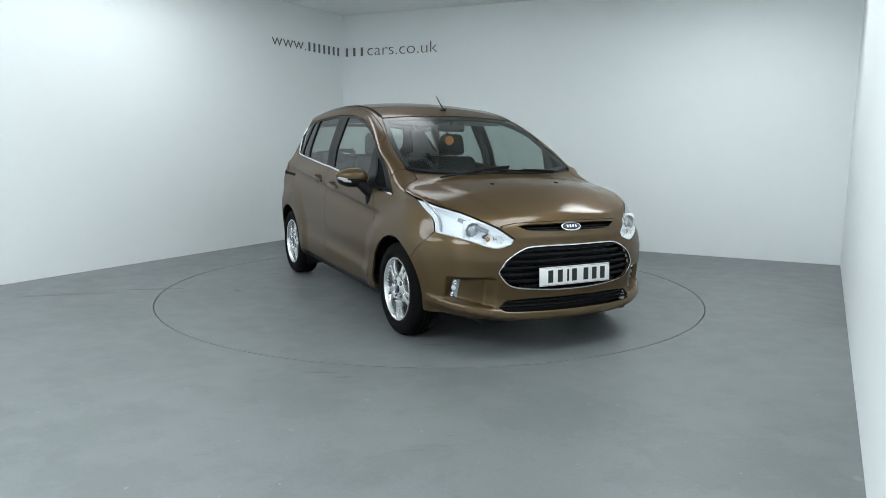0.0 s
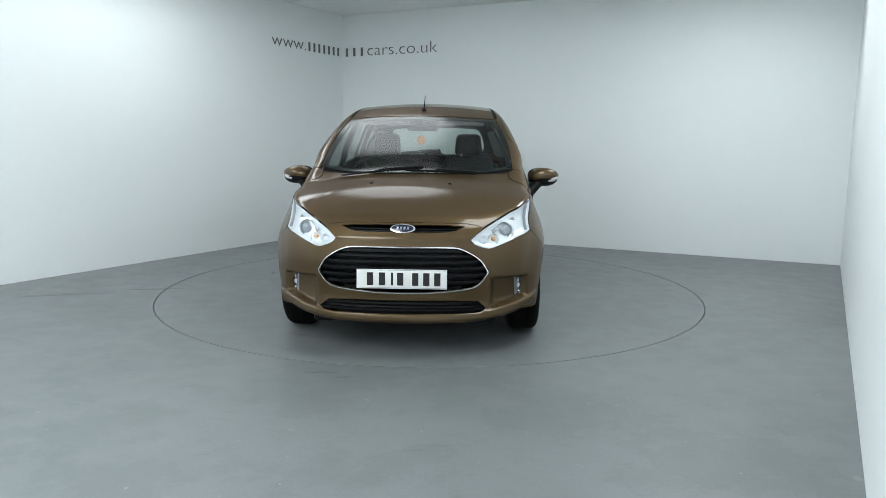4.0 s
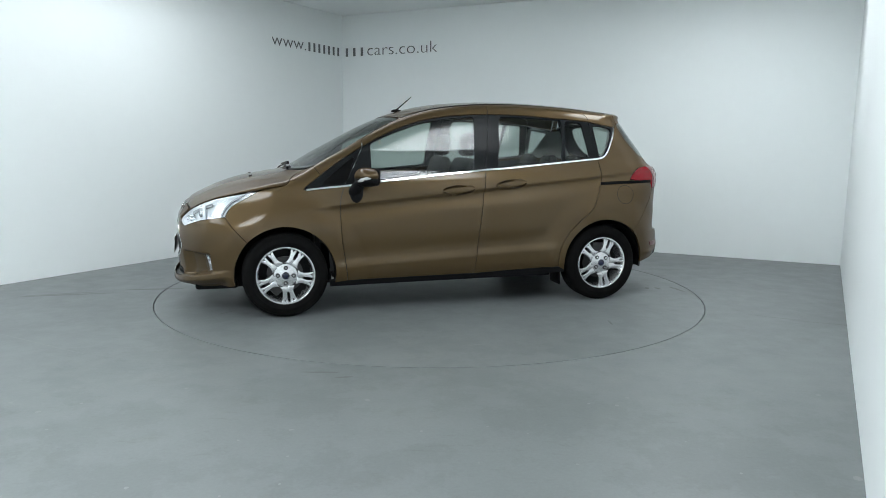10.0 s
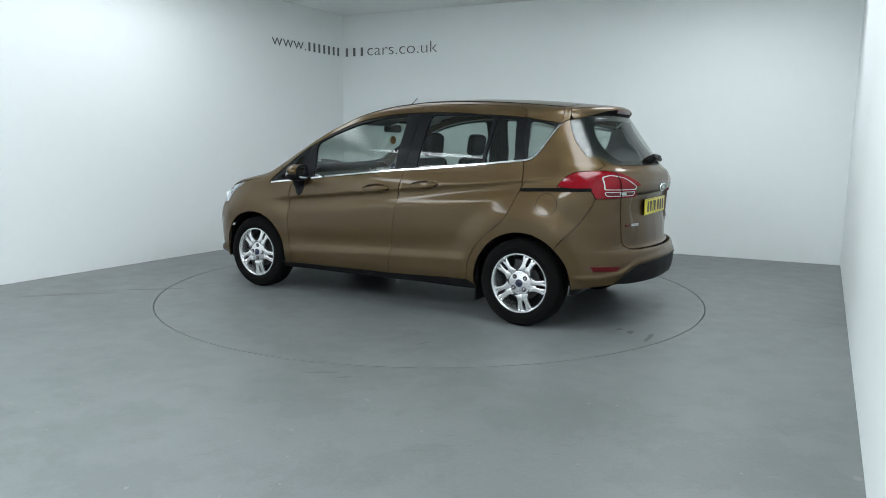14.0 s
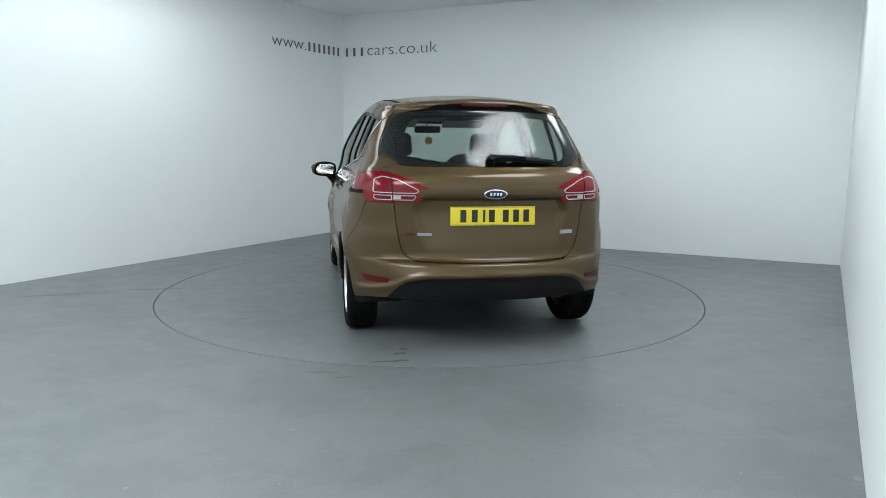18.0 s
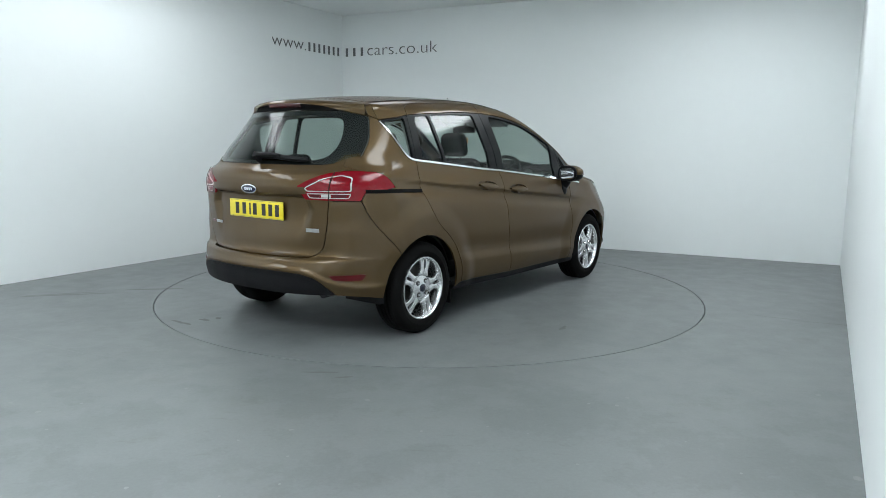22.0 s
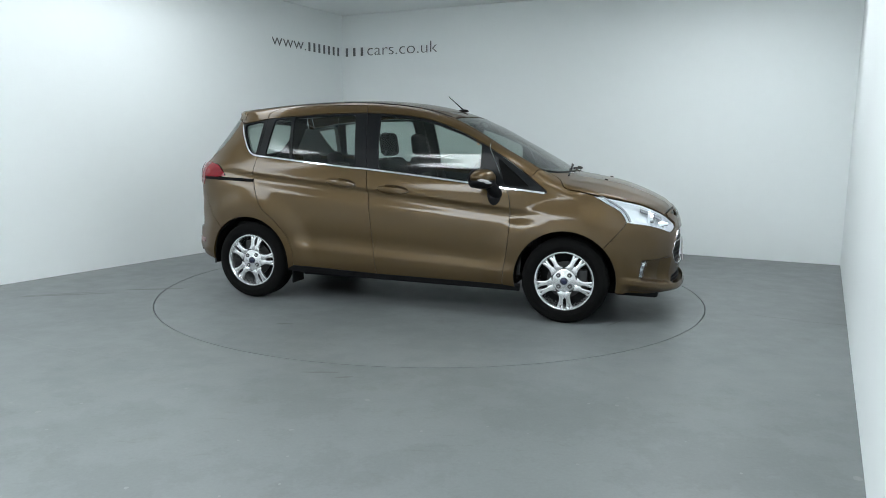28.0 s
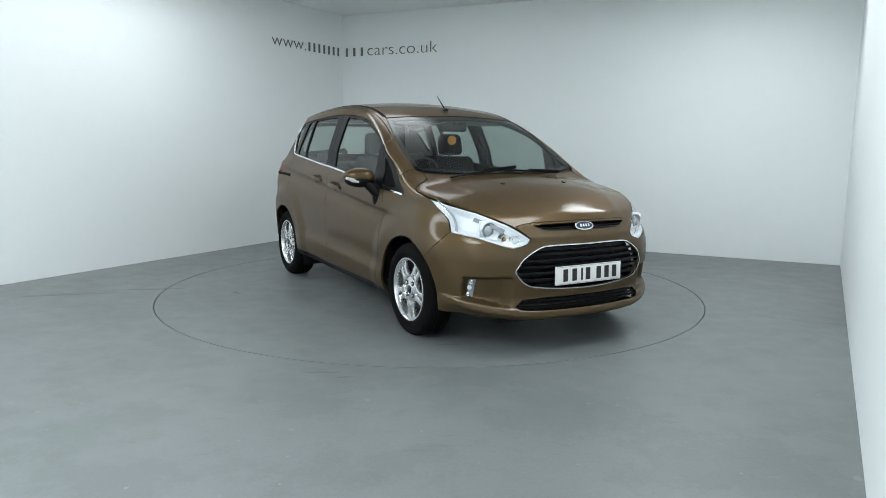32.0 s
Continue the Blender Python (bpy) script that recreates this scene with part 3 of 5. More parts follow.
ROOF_BACK = line("top", [(-1.42, 0.500), (-1.43, 0.25), (-1.435, 0.0)])
SPOIL_SIDE = line("side", [(-1.428, 1.384), (-1.448, 1.396), (-1.47, 1.410)])
GLASS_SIDE = line("side", [(-1.47, 1.410), (-1.50, 1.34), (-1.545, 1.26), (-1.630, 1.165)])
LAMP_TOP = np.vstack([line("side", [(-1.485, 0.968), (-1.525, 1.018), (-1.585, 1.058), (-1.70, 1.072)]), line("aft", [(0.640, 1.072), (0.562, 1.056), (0.47, 1.020), (0.391, 0.980)])])
LAMP_LOW = np.vstack([line("aft", [(0.391, 0.980), (0.405, 0.94), (0.441, 0.897)]), line("aft", [(0.441, 0.897), (0.58, 0.893), (0.68, 0.893)], False), line("side", [(-1.73, 0.893), (-1.718, 0.920), (-1.701, 0.946)], False), line("side", [(-1.701, 0.946), (-1.60, 0.952), (-1.485, 0.968)], False)])
LAMP_OUT = loop("rear", LAMP_TOP, LAMP_LOW)
ARCH_FRONT, ARCH_REAR = on("side", ARCH_F), on("side", ARCH_R)
BUMP_F = line("side", [(1.645, 0.720), (1.600, 0.655), (1.505, 0.55)])
BUMP_R = line("side", [(-1.73, 0.893), (-1.690, 0.80), (-1.62, 0.70), (-1.52, 0.585)])
TG_SIDE = line("aft", [(0.600, 1.055), (0.590, 0.95), (0.582, 0.855), (0.562, 0.700), (0.532, 0.598), (0.475, 0.554), (0.395, 0.544), (0.0, 0.540)])



def cut(ln, p=None, q=None):
    """The stretch of a line that runs from nearest p to nearest q."""
    near = lambda r, d: d if r is None else int(np.argmin(np.linalg.norm(ln - np.asarray(r), axis=1)))
    i, j = near(p, 0), near(q, len(ln) - 1)
    return ln[i:j + 1] if i <= j else ln[j:i + 1][::-1]


P_TOP = lambda x, y: at("top", x, y)
P_SIDE = lambda x, z: at("side", x, z)

# ---------------------------------------------------------------- the car
car = tagged(put("car", None), "bronze metallic compact people carrier parked on the turntable", "car")


def ribbon(ln, kind, w0, w1):
    """The outline of a band along a line, from w0 to w1 beside it."""
    q = flatten(kind, ln)
    keep = np.r_[True, np.hypot(*np.diff(q, axis=0).T) > 1e-4]
    q = q[keep]
    t = np.gradient(q, axis=0)
    t /= np.maximum(np.linalg.norm(t, axis=1), 1e-9)[:, None]
    n = np.stack([-t[:, 1], t[:, 0]], 1)
    return np.vstack([q + n * w0, (q + n * w1)[::-1]])


B_MID = P_SIDE(-0.322, 1.467)
PANES = {
    "front_quarter": [(0.985, 0.945), (0.79, 1.105), (0.735, 1.145), (0.805, 0.955)],
    "front": [(0.615, 1.238), (0.455, 1.309), (0.244, 1.383), (0.030, 1.426), (-0.206, 1.446), (-0.171, 1.048), (0.24, 1.008), (0.612, 0.972)],
    "rear": [(-0.414, 1.450), (-0.65, 1.446), (-0.938, 1.432), (-0.898, 1.103), (-0.6, 1.077), (-0.361, 1.060)],
    "rear_small": [(-0.968, 1.428), (-1.110, 1.414), (-1.150, 1.128), (-0.928, 1.107)],
    "quarter": [(-1.215, 1.405), (-1.40, 1.372), (-1.355, 1.280), (-1.30, 1.185), (-1.262, 1.150), (-1.240, 1.146)],
}


HANDLE_F, HANDLE_R = (-0.034, 0.897, 0.128, 0.034, 4.5), (-0.460, 0.937, 0.124, 0.032, 5.5)


def oval(x, z, a, b, tilt, n=28):
    """An oval in the side view; its far end lifted by the tilt, in degrees."""
    c, s = math.cos(radians(tilt)), -math.sin(radians(tilt))
    out = []
    for i in range(n):
        t = 2 * math.pi * i / n
        u, v = a * math.copysign(abs(math.cos(t)) ** 0.85, math.cos(t)), b * math.sin(t)
        out.append((x + u * c - v * s, z + u * s + v * c))
    return np.array(out)


def bonnet_relief(p):
    """A raised middle between two folds that run from the nose to the pillars."""
    fold = np.interp(p[:, 0], [1.20, 1.60, 1.95], [0.58, 0.50, 0.36])
    return 0.004 * step_up(fold + 0.045, fold - 0.045, np.abs(p[:, 1])) * step_up(1.14, 1.32, p[:, 0]) * step_up(1.95, 1.86, p[:, 0])


def build_body():
    door_f = {s: put("front_door", None, car) for s in (1, -1)}
    door_r = {s: put("rear_door", None, car) for s in (1, -1)}
    mid = P_SIDE(-0.158, 0.262)
    panel("door_skin", "side", loop("side", BELT_1, GAP_B_LOW, cut(SILL, mid, P_SIDE(0.813, 0.25)), GAP_A[::-1]), PAINT, door_f, [oval(*HANDLE_F)], step=0.014)
    panel("door_skin", "side", loop("side", BELT_2, GAP_C_LOW, cut(SILL, P_SIDE(-0.849, 0.29), mid), GAP_B_LOW[::-1]), PAINT, door_r, [oval(*HANDLE_R)], step=0.014)
    gap_b_up = cut(GAP_B_TOP, None, B_MID)
    gap_c_up = cut(GAP_C_TOP, None, P_SIDE(-1.18, 1.422))
    panel("painted_window_frame", "roll", loop("roll", RAIL_1, gap_b_up, DLO_1[::-1]), PAINT, door_f, step=0.02)
    panel("painted_window_frame", "roll", loop("roll", RAIL_2, gap_c_up, DLO_2[::-1], gap_b_up[::-1]), PAINT, door_r, step=0.02)
    # front wing and rear quarter
    tip, dlo_mid = P_SIDE(1.505, 0.55), P_SIDE(0.985, 1.012)
    arch_f = cut(ARCH_FRONT, tip, P_SIDE(0.90, 0.24))
    panel("front_wing", "roll", loop("roll", BELT_F[::-1], cut(DLO_F, None, dlo_mid), PILL_GAP, [P_TOP(1.04, 0.672), P_TOP(1.085, 0.64)], HOOD_SIDE, HL_BACK[::-1], BUMP_F, arch_f, GAP_A[::-1]), PAINT, car, step=0.02)
    arch_r = cut(ARCH_REAR, P_SIDE(-1.52, 0.585), P_SIDE(-0.90, 0.27))
    panel("rear_quarter", "side", loop("side", GAP_C_LOW[::-1], BELT_3, SPOIL_SIDE, GLASS_SIDE, [P_SIDE(-1.74, 1.10)], cut(LAMP_TOP, P_SIDE(-1.715, 1.072), P_SIDE(-1.485, 0.968)),
                                      cut(LAMP_LOW, P_SIDE(-1.485, 0.968), P_SIDE(-1.73, 0.893)), BUMP_R, arch_r), PAINT, car, step=0.02)
    # roof rail with the front pillar, roof, bonnet, screen
    panel("roof_rail", "roll", loop("roll", PILL_GAP[::-1], cut(DLO_F, dlo_mid, None), RAIL_1, RAIL_2, gap_c_up, DLO_3, DITCH[::-1], SCREEN_SIDE[::-1], [P_TOP(1.04, 0.672)]), PAINT, car, step=0.02)
    roof = loop("top", DITCH, ROOF_BACK, mirrored(ROOF_BACK), mirrored(DITCH), mirrored(SCREEN_TOP[::-1])[::1], SCREEN_TOP[::-1])
    panel("roof", "top", roof, PAINT, car, both=False, step=0.04, gap=0.010)
    lamp_edge = cut(HL_TOP, None, HOOD_NOSE[0])
    half = [COWL, HOOD_SIDE, lamp_edge, HOOD_NOSE]
    panel("bonnet", "top", loop("top", *half, *[mirrored(h) for h in half[::-1]]), PAINT, car, both=False, step=0.018, shape=bonnet_relief, gap=0.0045)
    half = [SCREEN_LOW, SCREEN_SIDE, SCREEN_TOP]
    panel("windscreen", "top", loop("top", *half, *[mirrored(h) for h in half[::-1]]), GLASS, car, both=False, step=0.022, gap=0.003, deep=0, lift=-0.002)
    rim = loop("top", *half, *[mirrored(h) for h in half[::-1]])
    panel("screen_border", "top", rim, GLOSS_BLACK, car, [shrink(shrink(evenly(rim, 0.04), 0.020), 0.020)], both=False, step=0.022, gap=0.003, deep=0.01, lift=-0.009)
    # side windows: black surrounds with the panes let in
    front_edge = line("side", [(0.677, 1.216), (0.735, 1.09), (0.822, 0.925)])
    gap_b_mid = cut(GAP_B_TOP, B_MID, None)
    gap_c_mid = cut(GAP_C_TOP, P_SIDE(-1.18, 1.422), None)
    fixed = {s: put("front_quarter_window", None, car) for s in (1, -1)}
    back = {s: put("rear_quarter_window", None, car) for s in (1, -1)}
    todo = ((fixed, loop("side", DLO_F, front_edge, BELT_F[::-1]), ["front_quarter"]), (door_f, loop("side", DLO_1, gap_b_mid, BELT_1[::-1], front_edge[::-1]), ["front"]),
            (door_r, loop("side", DLO_2, gap_c_mid, BELT_2[::-1], gap_b_mid[::-1]), ["rear", "rear_small"]), (back, loop("side", DLO_3, BELT_3[::-1], gap_c_mid[::-1]), ["quarter"]))
    for owner, outline, names in todo:
        holes = [evenly(curve_closed(PANES[k], 0.03), 0.03) for k in names]
        panel("window_surround", "side", outline, GLOSS_BLACK, owner, holes, lift=-0.004, deep=0.02, step=0.03)
        for h in holes:
            # front quarter pane is opaque black; the others are glass
            panel("window_pane", "side", shrink(h, -0.006), MATT_BLACK if owner is fixed else GLASS, owner, gap=0, lift=-0.012, deep=0, step=0.025)
    for owner, belt in ((fixed, BELT_F), (door_f, BELT_1), (door_r, BELT_2), (back, BELT_3)):
        panel("chrome_strip", "side", ribbon(belt, "side", 0.001, -0.013), CHROME, owner, gap=0.0008, lift=0.004, deep=0.012, step=0.02)
    # door handles in their hollows
    for owner, h in ((door_f, HANDLE_F), (door_r, HANDLE_R)):
        x, z, a, b, tilt = h
        bowl = lambda p, x=x, z=z, a=a, b=b: -0.03 * np.clip(1 - ((p[:, 0] - x) / a) ** 2 - ((p[:, 2] - z) / b) ** 2, 0, 1) ** 0.5
        panel("handle_bowl", "side", oval(*h), PAINT, owner, gap=-0.001, deep=0, step=0.012, shape=bowl)
        grip = evenly(oval(x, z, a * 0.97, b * 0.42, tilt), 0.012)
        panel("door_handle", "side", grip, PAINT, owner, gap=0, lift=0.010, deep=0.02, step=0.010, shape=lambda p, x=x, z=z, a=a: 0.012 * np.clip(1 - ((p[:, 0] - x) / a) ** 2, 0, 1))
    return door_f, door_r


def curve_closed(pts, r):
    """A closed outline with its corners rounded by about r."""
    p = np.asarray(pts, float)
    out = []
    for i in range(len(p)):
        a, b, c = p[i - 1], p[i], p[(i + 1) % len(p)]
        la, lc = np.hypot(*(a - b)), np.hypot(*(c - b))
        u, v = b + (a - b) * min(r / la, 0.45), b + (c - b) * min(r / lc, 0.45)
        for t in (0, 0.33, 0.66, 1.0):
            out.append((1 - t) ** 2 * u + 2 * t * (1 - t) * b + t * t * v)
    return np.array(out)


GRILLE_HALF = [(0.0, 0.645), (0.248, 0.645), (0.344, 0.633), (0.441, 0.578), (0.478, 0.527), (0.491, 0.502), (0.478, 0.478), (0.452, 0.445), (0.405, 0.416), (0.30, 0.400), (0.151, 0.388), (0.0, 0.384)]
GRILLE_HALF = [tuple(p) for p in curve(GRILLE_HALF, 4)]
SLOT_HALF = [(0.0, 0.768), (0.28, 0.764), (0.355, 0.758), (0.30, 0.737), (0.26, 0.730), (0.0, 0.727)]
LOWER_HALF = [(0.0, 0.337), (0.30, 0.337), (0.44, 0.330), (0.487, 0.290), (0.46, 0.272), (0.40, 0.266), (0.0, 0.263)]


def whole(half):
    """A half outline in the car's front or rear view, made whole."""
    h = np.array(half, float)
    m = h[::-1].copy()
    m[:, 0] *= -1
    return np.vstack([h, m[1:-1]])


def moved(outline, kind, to):
    return flatten(to, skin(kind, evenly(outline, 0.02)))


def soft_box(v, a, b, e):
    return step_up(a - e, a + e, v) * step_up(b + e, b - e, v)


def lip_height(y):
    return np.interp(y, [0, 0.40, 0.50, 0.60, 0.72, 0.80], [0.243, 0.250, 0.260, 0.275, 0.300, 0.325])


def bumper_relief(p):
    """The lower lip and the pockets round the fog lamps."""
    y, z = np.abs(p[:, 1]), p[:, 2]
    lz = lip_height(y)
    on_nose = step_up(1.60, 1.72, p[:, 0])
    lip = 0.014 * step_up(lz + 0.028, lz + 0.008, z) - np.minimum(1.1 * np.maximum(lz - 0.022 - z, 0), 0.065)
    top = np.interp(y, [0.44, 0.50, 0.70], [0.448, 0.464, 0.454])
    pocket = -0.050 * step_up(0.49, 0.57, y) * step_up(0.745, 0.722, y) * step_up(top + 0.010, top - 0.010, z) * step_up(lz + 0.018, lz + 0.040, z)
    shelf = 0.010 * step_up(0.66, 0.70, z) * step_up(0.60, 0.42, y)
    return (lip + pocket + shelf) * on_nose


def gate_relief(p):
    """The hollow for the number plate under a ledge between the lamps."""
    y, z = np.abs(p[:, 1]), p[:, 2]
    hollow = -0.034 * soft_box(y, -1, 0.46 - 0.30 * np.abs(z - 0.84), 0.035) * step_up(0.925, 0.902, z) * step_up(0.60, 0.84, z)
    seam = -0.004 * np.exp(-((z - 0.985) / 0.004) ** 2) * step_up(0.46, 0.38, y)
    return hollow + seam + 0.006 * soft_box(z, 0.925, 0.978, 0.01) * step_up(0.5, 0.4, y)


def tail_relief(p):
    """The crease that rises over the valance and the tuck under it."""
    y, z = np.abs(p[:, 1]), p[:, 2]
    vz = np.interp(y, [0, 0.30, 0.44, 0.52, 0.60, 0.72], [0.480, 0.478, 0.470, 0.450, 0.405, 0.375])
    aft = step_up(-1.60, -1.72, p[:, 0])
    return (0.008 * step_up(vz + 0.024, vz - 0.004, z) - 0.010 * step_up(vz - 0.004, vz - 0.05, z)) * aft


def build_front():
    bumper = put("front_bumper", None, car)
    front_arch = cut(ARCH_FRONT, P_SIDE(1.505, 0.55), P_SIDE(1.590, 0.215))
    edge = flatten("front", front_arch[-1:])[0]
    low = line("front", [(edge[0], edge[1]), (0.70, 0.195), (0.45, 0.172), (0.2, 0.166), (0.0, 0.165)])
    half = [HOOD_NOSE[::-1], cut(HL_TOP, HOOD_NOSE[0], None), HL_LOW, BUMP_F, front_arch, low]
    outer = loop("front", *half, *[mirrored(h) for h in half[::-1]])
    holes = [moved(whole(h), "fwd", "front") for h in (GRILLE_HALF, SLOT_HALF, LOWER_HALF)]
    panel("bumper_skin", "front", outer, PAINT, bumper, holes, both=False, step=0.0115, shape=bumper_relief, gap=0.0018)
    for nm, h, tag in (("upper_grille", GRILLE_HALF, "black slatted grille"), ("badge_slot", SLOT_HALF, ""), ("lower_grille", LOWER_HALF, "")):
        grille = put(nm, None, car)
        # black sheet painted in for the dark depth behind each opening
        panel("backing", "fwd", evenly(whole(h) * np.array([1.04, 1.0]), 0.02), BLACK, grille, both=False, lift=-0.06, gap=0, deep=0, step=0.04)
        ring = whole(h)
        if h is GRILLE_HALF:
            panel("surround", "fwd", evenly(shrink(evenly(ring, 0.01), -0.0055), 0.012), CHROME, grille, [evenly(shrink(evenly(ring, 0.01), 0.001), 0.012)], both=False, lift=0.005, deep=0.007, gap=0, step=0.012, label="chrome grille surround")
        rows = {"upper_grille": [0.405, 0.444, 0.483, 0.522, 0.561, 0.600, 0.632], "badge_slot": [0.742, 0.756], "lower_grille": [0.284, 0.303, 0.322]}[nm]
        for z in rows:
            xs = []
            for (y0, z0), (y1, z1) in zip(h, h[1:]):
                if (z0 - z) * (z1 - z) <= 0 and z0 != z1:
                    xs.append(y0 + (y1 - y0) * (z - z0) / (z1 - z0))
            if not xs:
                continue
            w, t = max(xs) + 0.006, 0.0075 if nm == "upper_grille" else 0.004
            panel("slat", "fwd", evenly([(-w, z - t), (w, z - t), (w, z + t), (-w, z + t)], 0.03), GLOSS_BLACK if nm != "lower_grille" else BLACK, grille, both=False, lift=-0.016, gap=0, deep=0.035, step=0.03)
    lamps = {s: put("headlamp", None, car, "clear headlamp with a silver reflector") for s in (1, -1)}
    border = evenly(HL_OUT, 0.012)
    bowl = lambda p: -0.030 * np.clip(edge_distance(flatten("front", p), border) / 0.035, 0, 1) ** 0.7
    panel("reflector_bowl", "front", HL_OUT, SILVER, lamps, lift=-0.004, deep=0, gap=0.001, step=0.012, shape=bowl)
    panel("seal", "front", HL_OUT, BLACK, lamps, [evenly(shrink(evenly(HL_OUT, 0.012), 0.003), 0.015)], lift=-0.002, deep=0.004, gap=0.002, step=0.015)
    panel("lens", "front", HL_OUT, CLEAR, lamps, lift=0.001, deep=0.0, gap=0.003)
    return bumper


def build_rear():
    gate = put("tailgate", None, car)
    glass_low = line("aft", [(0.600, 1.140), (0.56, 1.120), (0.50, 1.110), (0.45, 1.107), (0.0, 1.105)])
    spoil_low = line("aft", [(0.545, 1.415), (0.50, 1.432), (0.35, 1.443), (0.0, 1.445)])
    side = cut(GLASS_SIDE, None, None)
    half = [spoil_low[::-1], side, glass_low]
    panel("rear_window", "rear", loop("rear", *half, *[mirrored(h) for h in half[::-1]]), GLASS, gate, both=False, step=0.022, gap=0.003, deep=0, lift=-0.003)
    rim = loop("rear", *half, *[mirrored(h) for h in half[::-1]])
    inner = moved(curve_closed(whole([(0.0, 1.415), (0.30, 1.412), (0.46, 1.398), (0.50, 1.31), (0.52, 1.22), (0.49, 1.155), (0.40, 1.136), (0.0, 1.130)]), 0.05), "aft", "rear")
    panel("window_border", "rear", rim, GLOSS_BLACK, gate, [inner], both=False, step=0.022, gap=0.003, deep=0.01, lift=-0.011)
    half = [ROOF_BACK[::-1], DLO_END, SPOIL_SIDE, spoil_low]
    half[3] = line("top", [(-1.462, 0.518), (-1.470, 0.50), (-1.515, 0.45), (-1.585, 0.35), (-1.638, 0.2), (-1.655, 0.0)])
    panel("spoiler", "top", loop("top", *half, *[mirrored(h) for h in half[::-1]]), PAINT, gate, both=False, step=0.02)
    under = [half[3][::-1], spoil_low]
    panel("spoiler_underside", "aft", loop("aft", *under, *[mirrored(h) for h in under[::-1]]), MATT_BLACK, gate, both=False, step=0.02, lift=-0.008, gap=0.001)
    under = [half[3][::-1], line("aft", [(0.545, 1.415), (0.46, 1.436), (0.38, 1.452), (0.28, 1.474), (0.15, 1.486), (0.0, 1.489)])]
    panel("spoiler_lip", "aft", loop("aft", *under, *[mirrored(h) for h in under[::-1]]), PAINT, gate, both=False, step=0.012, gap=-0.0015)
    side = np.vstack([[P_SIDE(-1.74, 1.10)], cut(LAMP_TOP, P_SIDE(-1.715, 1.072), TG_SIDE[0])])
    half = [glass_low[::-1], side, TG_SIDE]
    panel("gate_skin", "rear", loop("rear", *half, *[mirrored(h) for h in half[::-1]]), PAINT, gate, both=False, step=0.018, shape=gate_relief, gap=0.004)
    fillet = moved(evenly(np.array([(0.53, 1.085), (0.66, 1.085), (0.645, 1.18), (0.58, 1.165)]), 0.02), "aft", "rear")
    panel("corner_fillet", "rear", fillet, PAINT, gate, gap=0, lift=-0.007, deep=0, step=0.02)
    bumper = put("rear_bumper", None, car)
    rear_arch = cut(ARCH_REAR, P_SIDE(-1.52, 0.585), P_SIDE(-1.597, 0.30))
    edge = flatten("rear", rear_arch[-1:])[0]
    low = line("rear", [(edge[0], edge[1]), (0.72, 0.310), (0.5, 0.326), (0.25, 0.332), (0.0, 0.332)])
    half = [TG_SIDE[::-1], cut(LAMP_LOW, TG_SIDE[6], P_SIDE(-1.73, 0.893)), BUMP_R, rear_arch, low]
    half[0] = cut(TG_SIDE[::-1], None, at("aft", 0.585, 0.893))
    half[1] = cut(LAMP_LOW, at("aft", 0.585, 0.893), P_SIDE(-1.73, 0.893))
    panel("bumper_skin", "rear", loop("rear", *half, *[mirrored(h) for h in half[::-1]]), PAINT, bumper, both=False, step=0.0125, gap=0.0018, shape=tail_relief)
    lamps = {s: put("tail_lamp", None, car, "red tail lamp with clear inserts") for s in (1, -1)}
    panel("lens", "rear", LAMP_OUT, RED, lamps, lift=0.003, gap=0.002)


DLO_END = on("roll", flatten("roll", np.array([P_TOP(-1.42, 0.500), P_SIDE(-1.428, 1.384)])))
SILVER = mat("silver_reflector", (0.86, 0.88, 0.90), 0.3, metal=0.12, noise_scale=30, amount=0.06)
RED = mat("red_lamp_plastic", (0.18, 0.002, 0.007), 0.12, spec=0.35, noise_scale=20, amount=0.1)


AMBER = mat("amber_bulb", (0.62, 0.34, 0.16), 0.2, noise_scale=30, amount=0.1)
DARK_RED = mat("dark_red_plastic", (0.07, 0.002, 0.004), 0.3, spec=0.2, noise_scale=20, amount=0.1)
BRAKE_RED = mat("unlit_brake_red", (0.06, 0.003, 0.005), 0.2, coat=0.4, noise_scale=20, amount=0.1)
LAMP_WHITE = mat("clear_grey_insert", (0.46, 0.45, 0.45), 0.2, coat=0.5, noise_scale=30, amount=0.08)
BLUE = mat("dark_blue_enamel", (0.006, 0.010, 0.045), 0.2, coat=0.6, noise_scale=30, amount=0.1)
PLATE_W = mat("white_plate", (0.78, 0.78, 0.76), 0.3, coat=0.3, noise_scale=20, amount=0.03)
PLATE_Y = mat("yellow_plate", (0.78, 0.64, 0.02), 0.3, coat=0.3, noise_scale=20, amount=0.04)
FOG_GREY = mat("grey_lamp_bowl", (0.34, 0.35, 0.36), 0.3, metal=0.4, noise_scale=60, amount=0.3)
MIRROR = mat("mirror_glass", (0.8, 0.82, 0.83), 0.03, metal=1.0, noise_scale=10, amount=0.02)
ORANGE = mat("orange_card", (0.72, 0.27, 0.05), 0.7, noise_scale=60, amount=0.1)
TREAD_DUST = mat("tyre_shoulder", (0.02, 0.02, 0.02), 0.8, noise_scale=15, amount=0.3, bump=0.3, bump_scale=300)


def frame_on(kind, u, v, lift=0.0, up=(0, 0, 1)):
    """A pose on the skin: its z axis along the skin's normal, its y axis up."""
    p = skin(kind, np.array([[u, v]]))
    n = Vector(gradient(p)[0])
    x = Vector(up).cross(n).normalized()
    y = n.cross(x)
    m = Matrix((x, y, n)).transposed().to_4x4()
    m.translation = Vector(p[0]) + n * lift
    return m


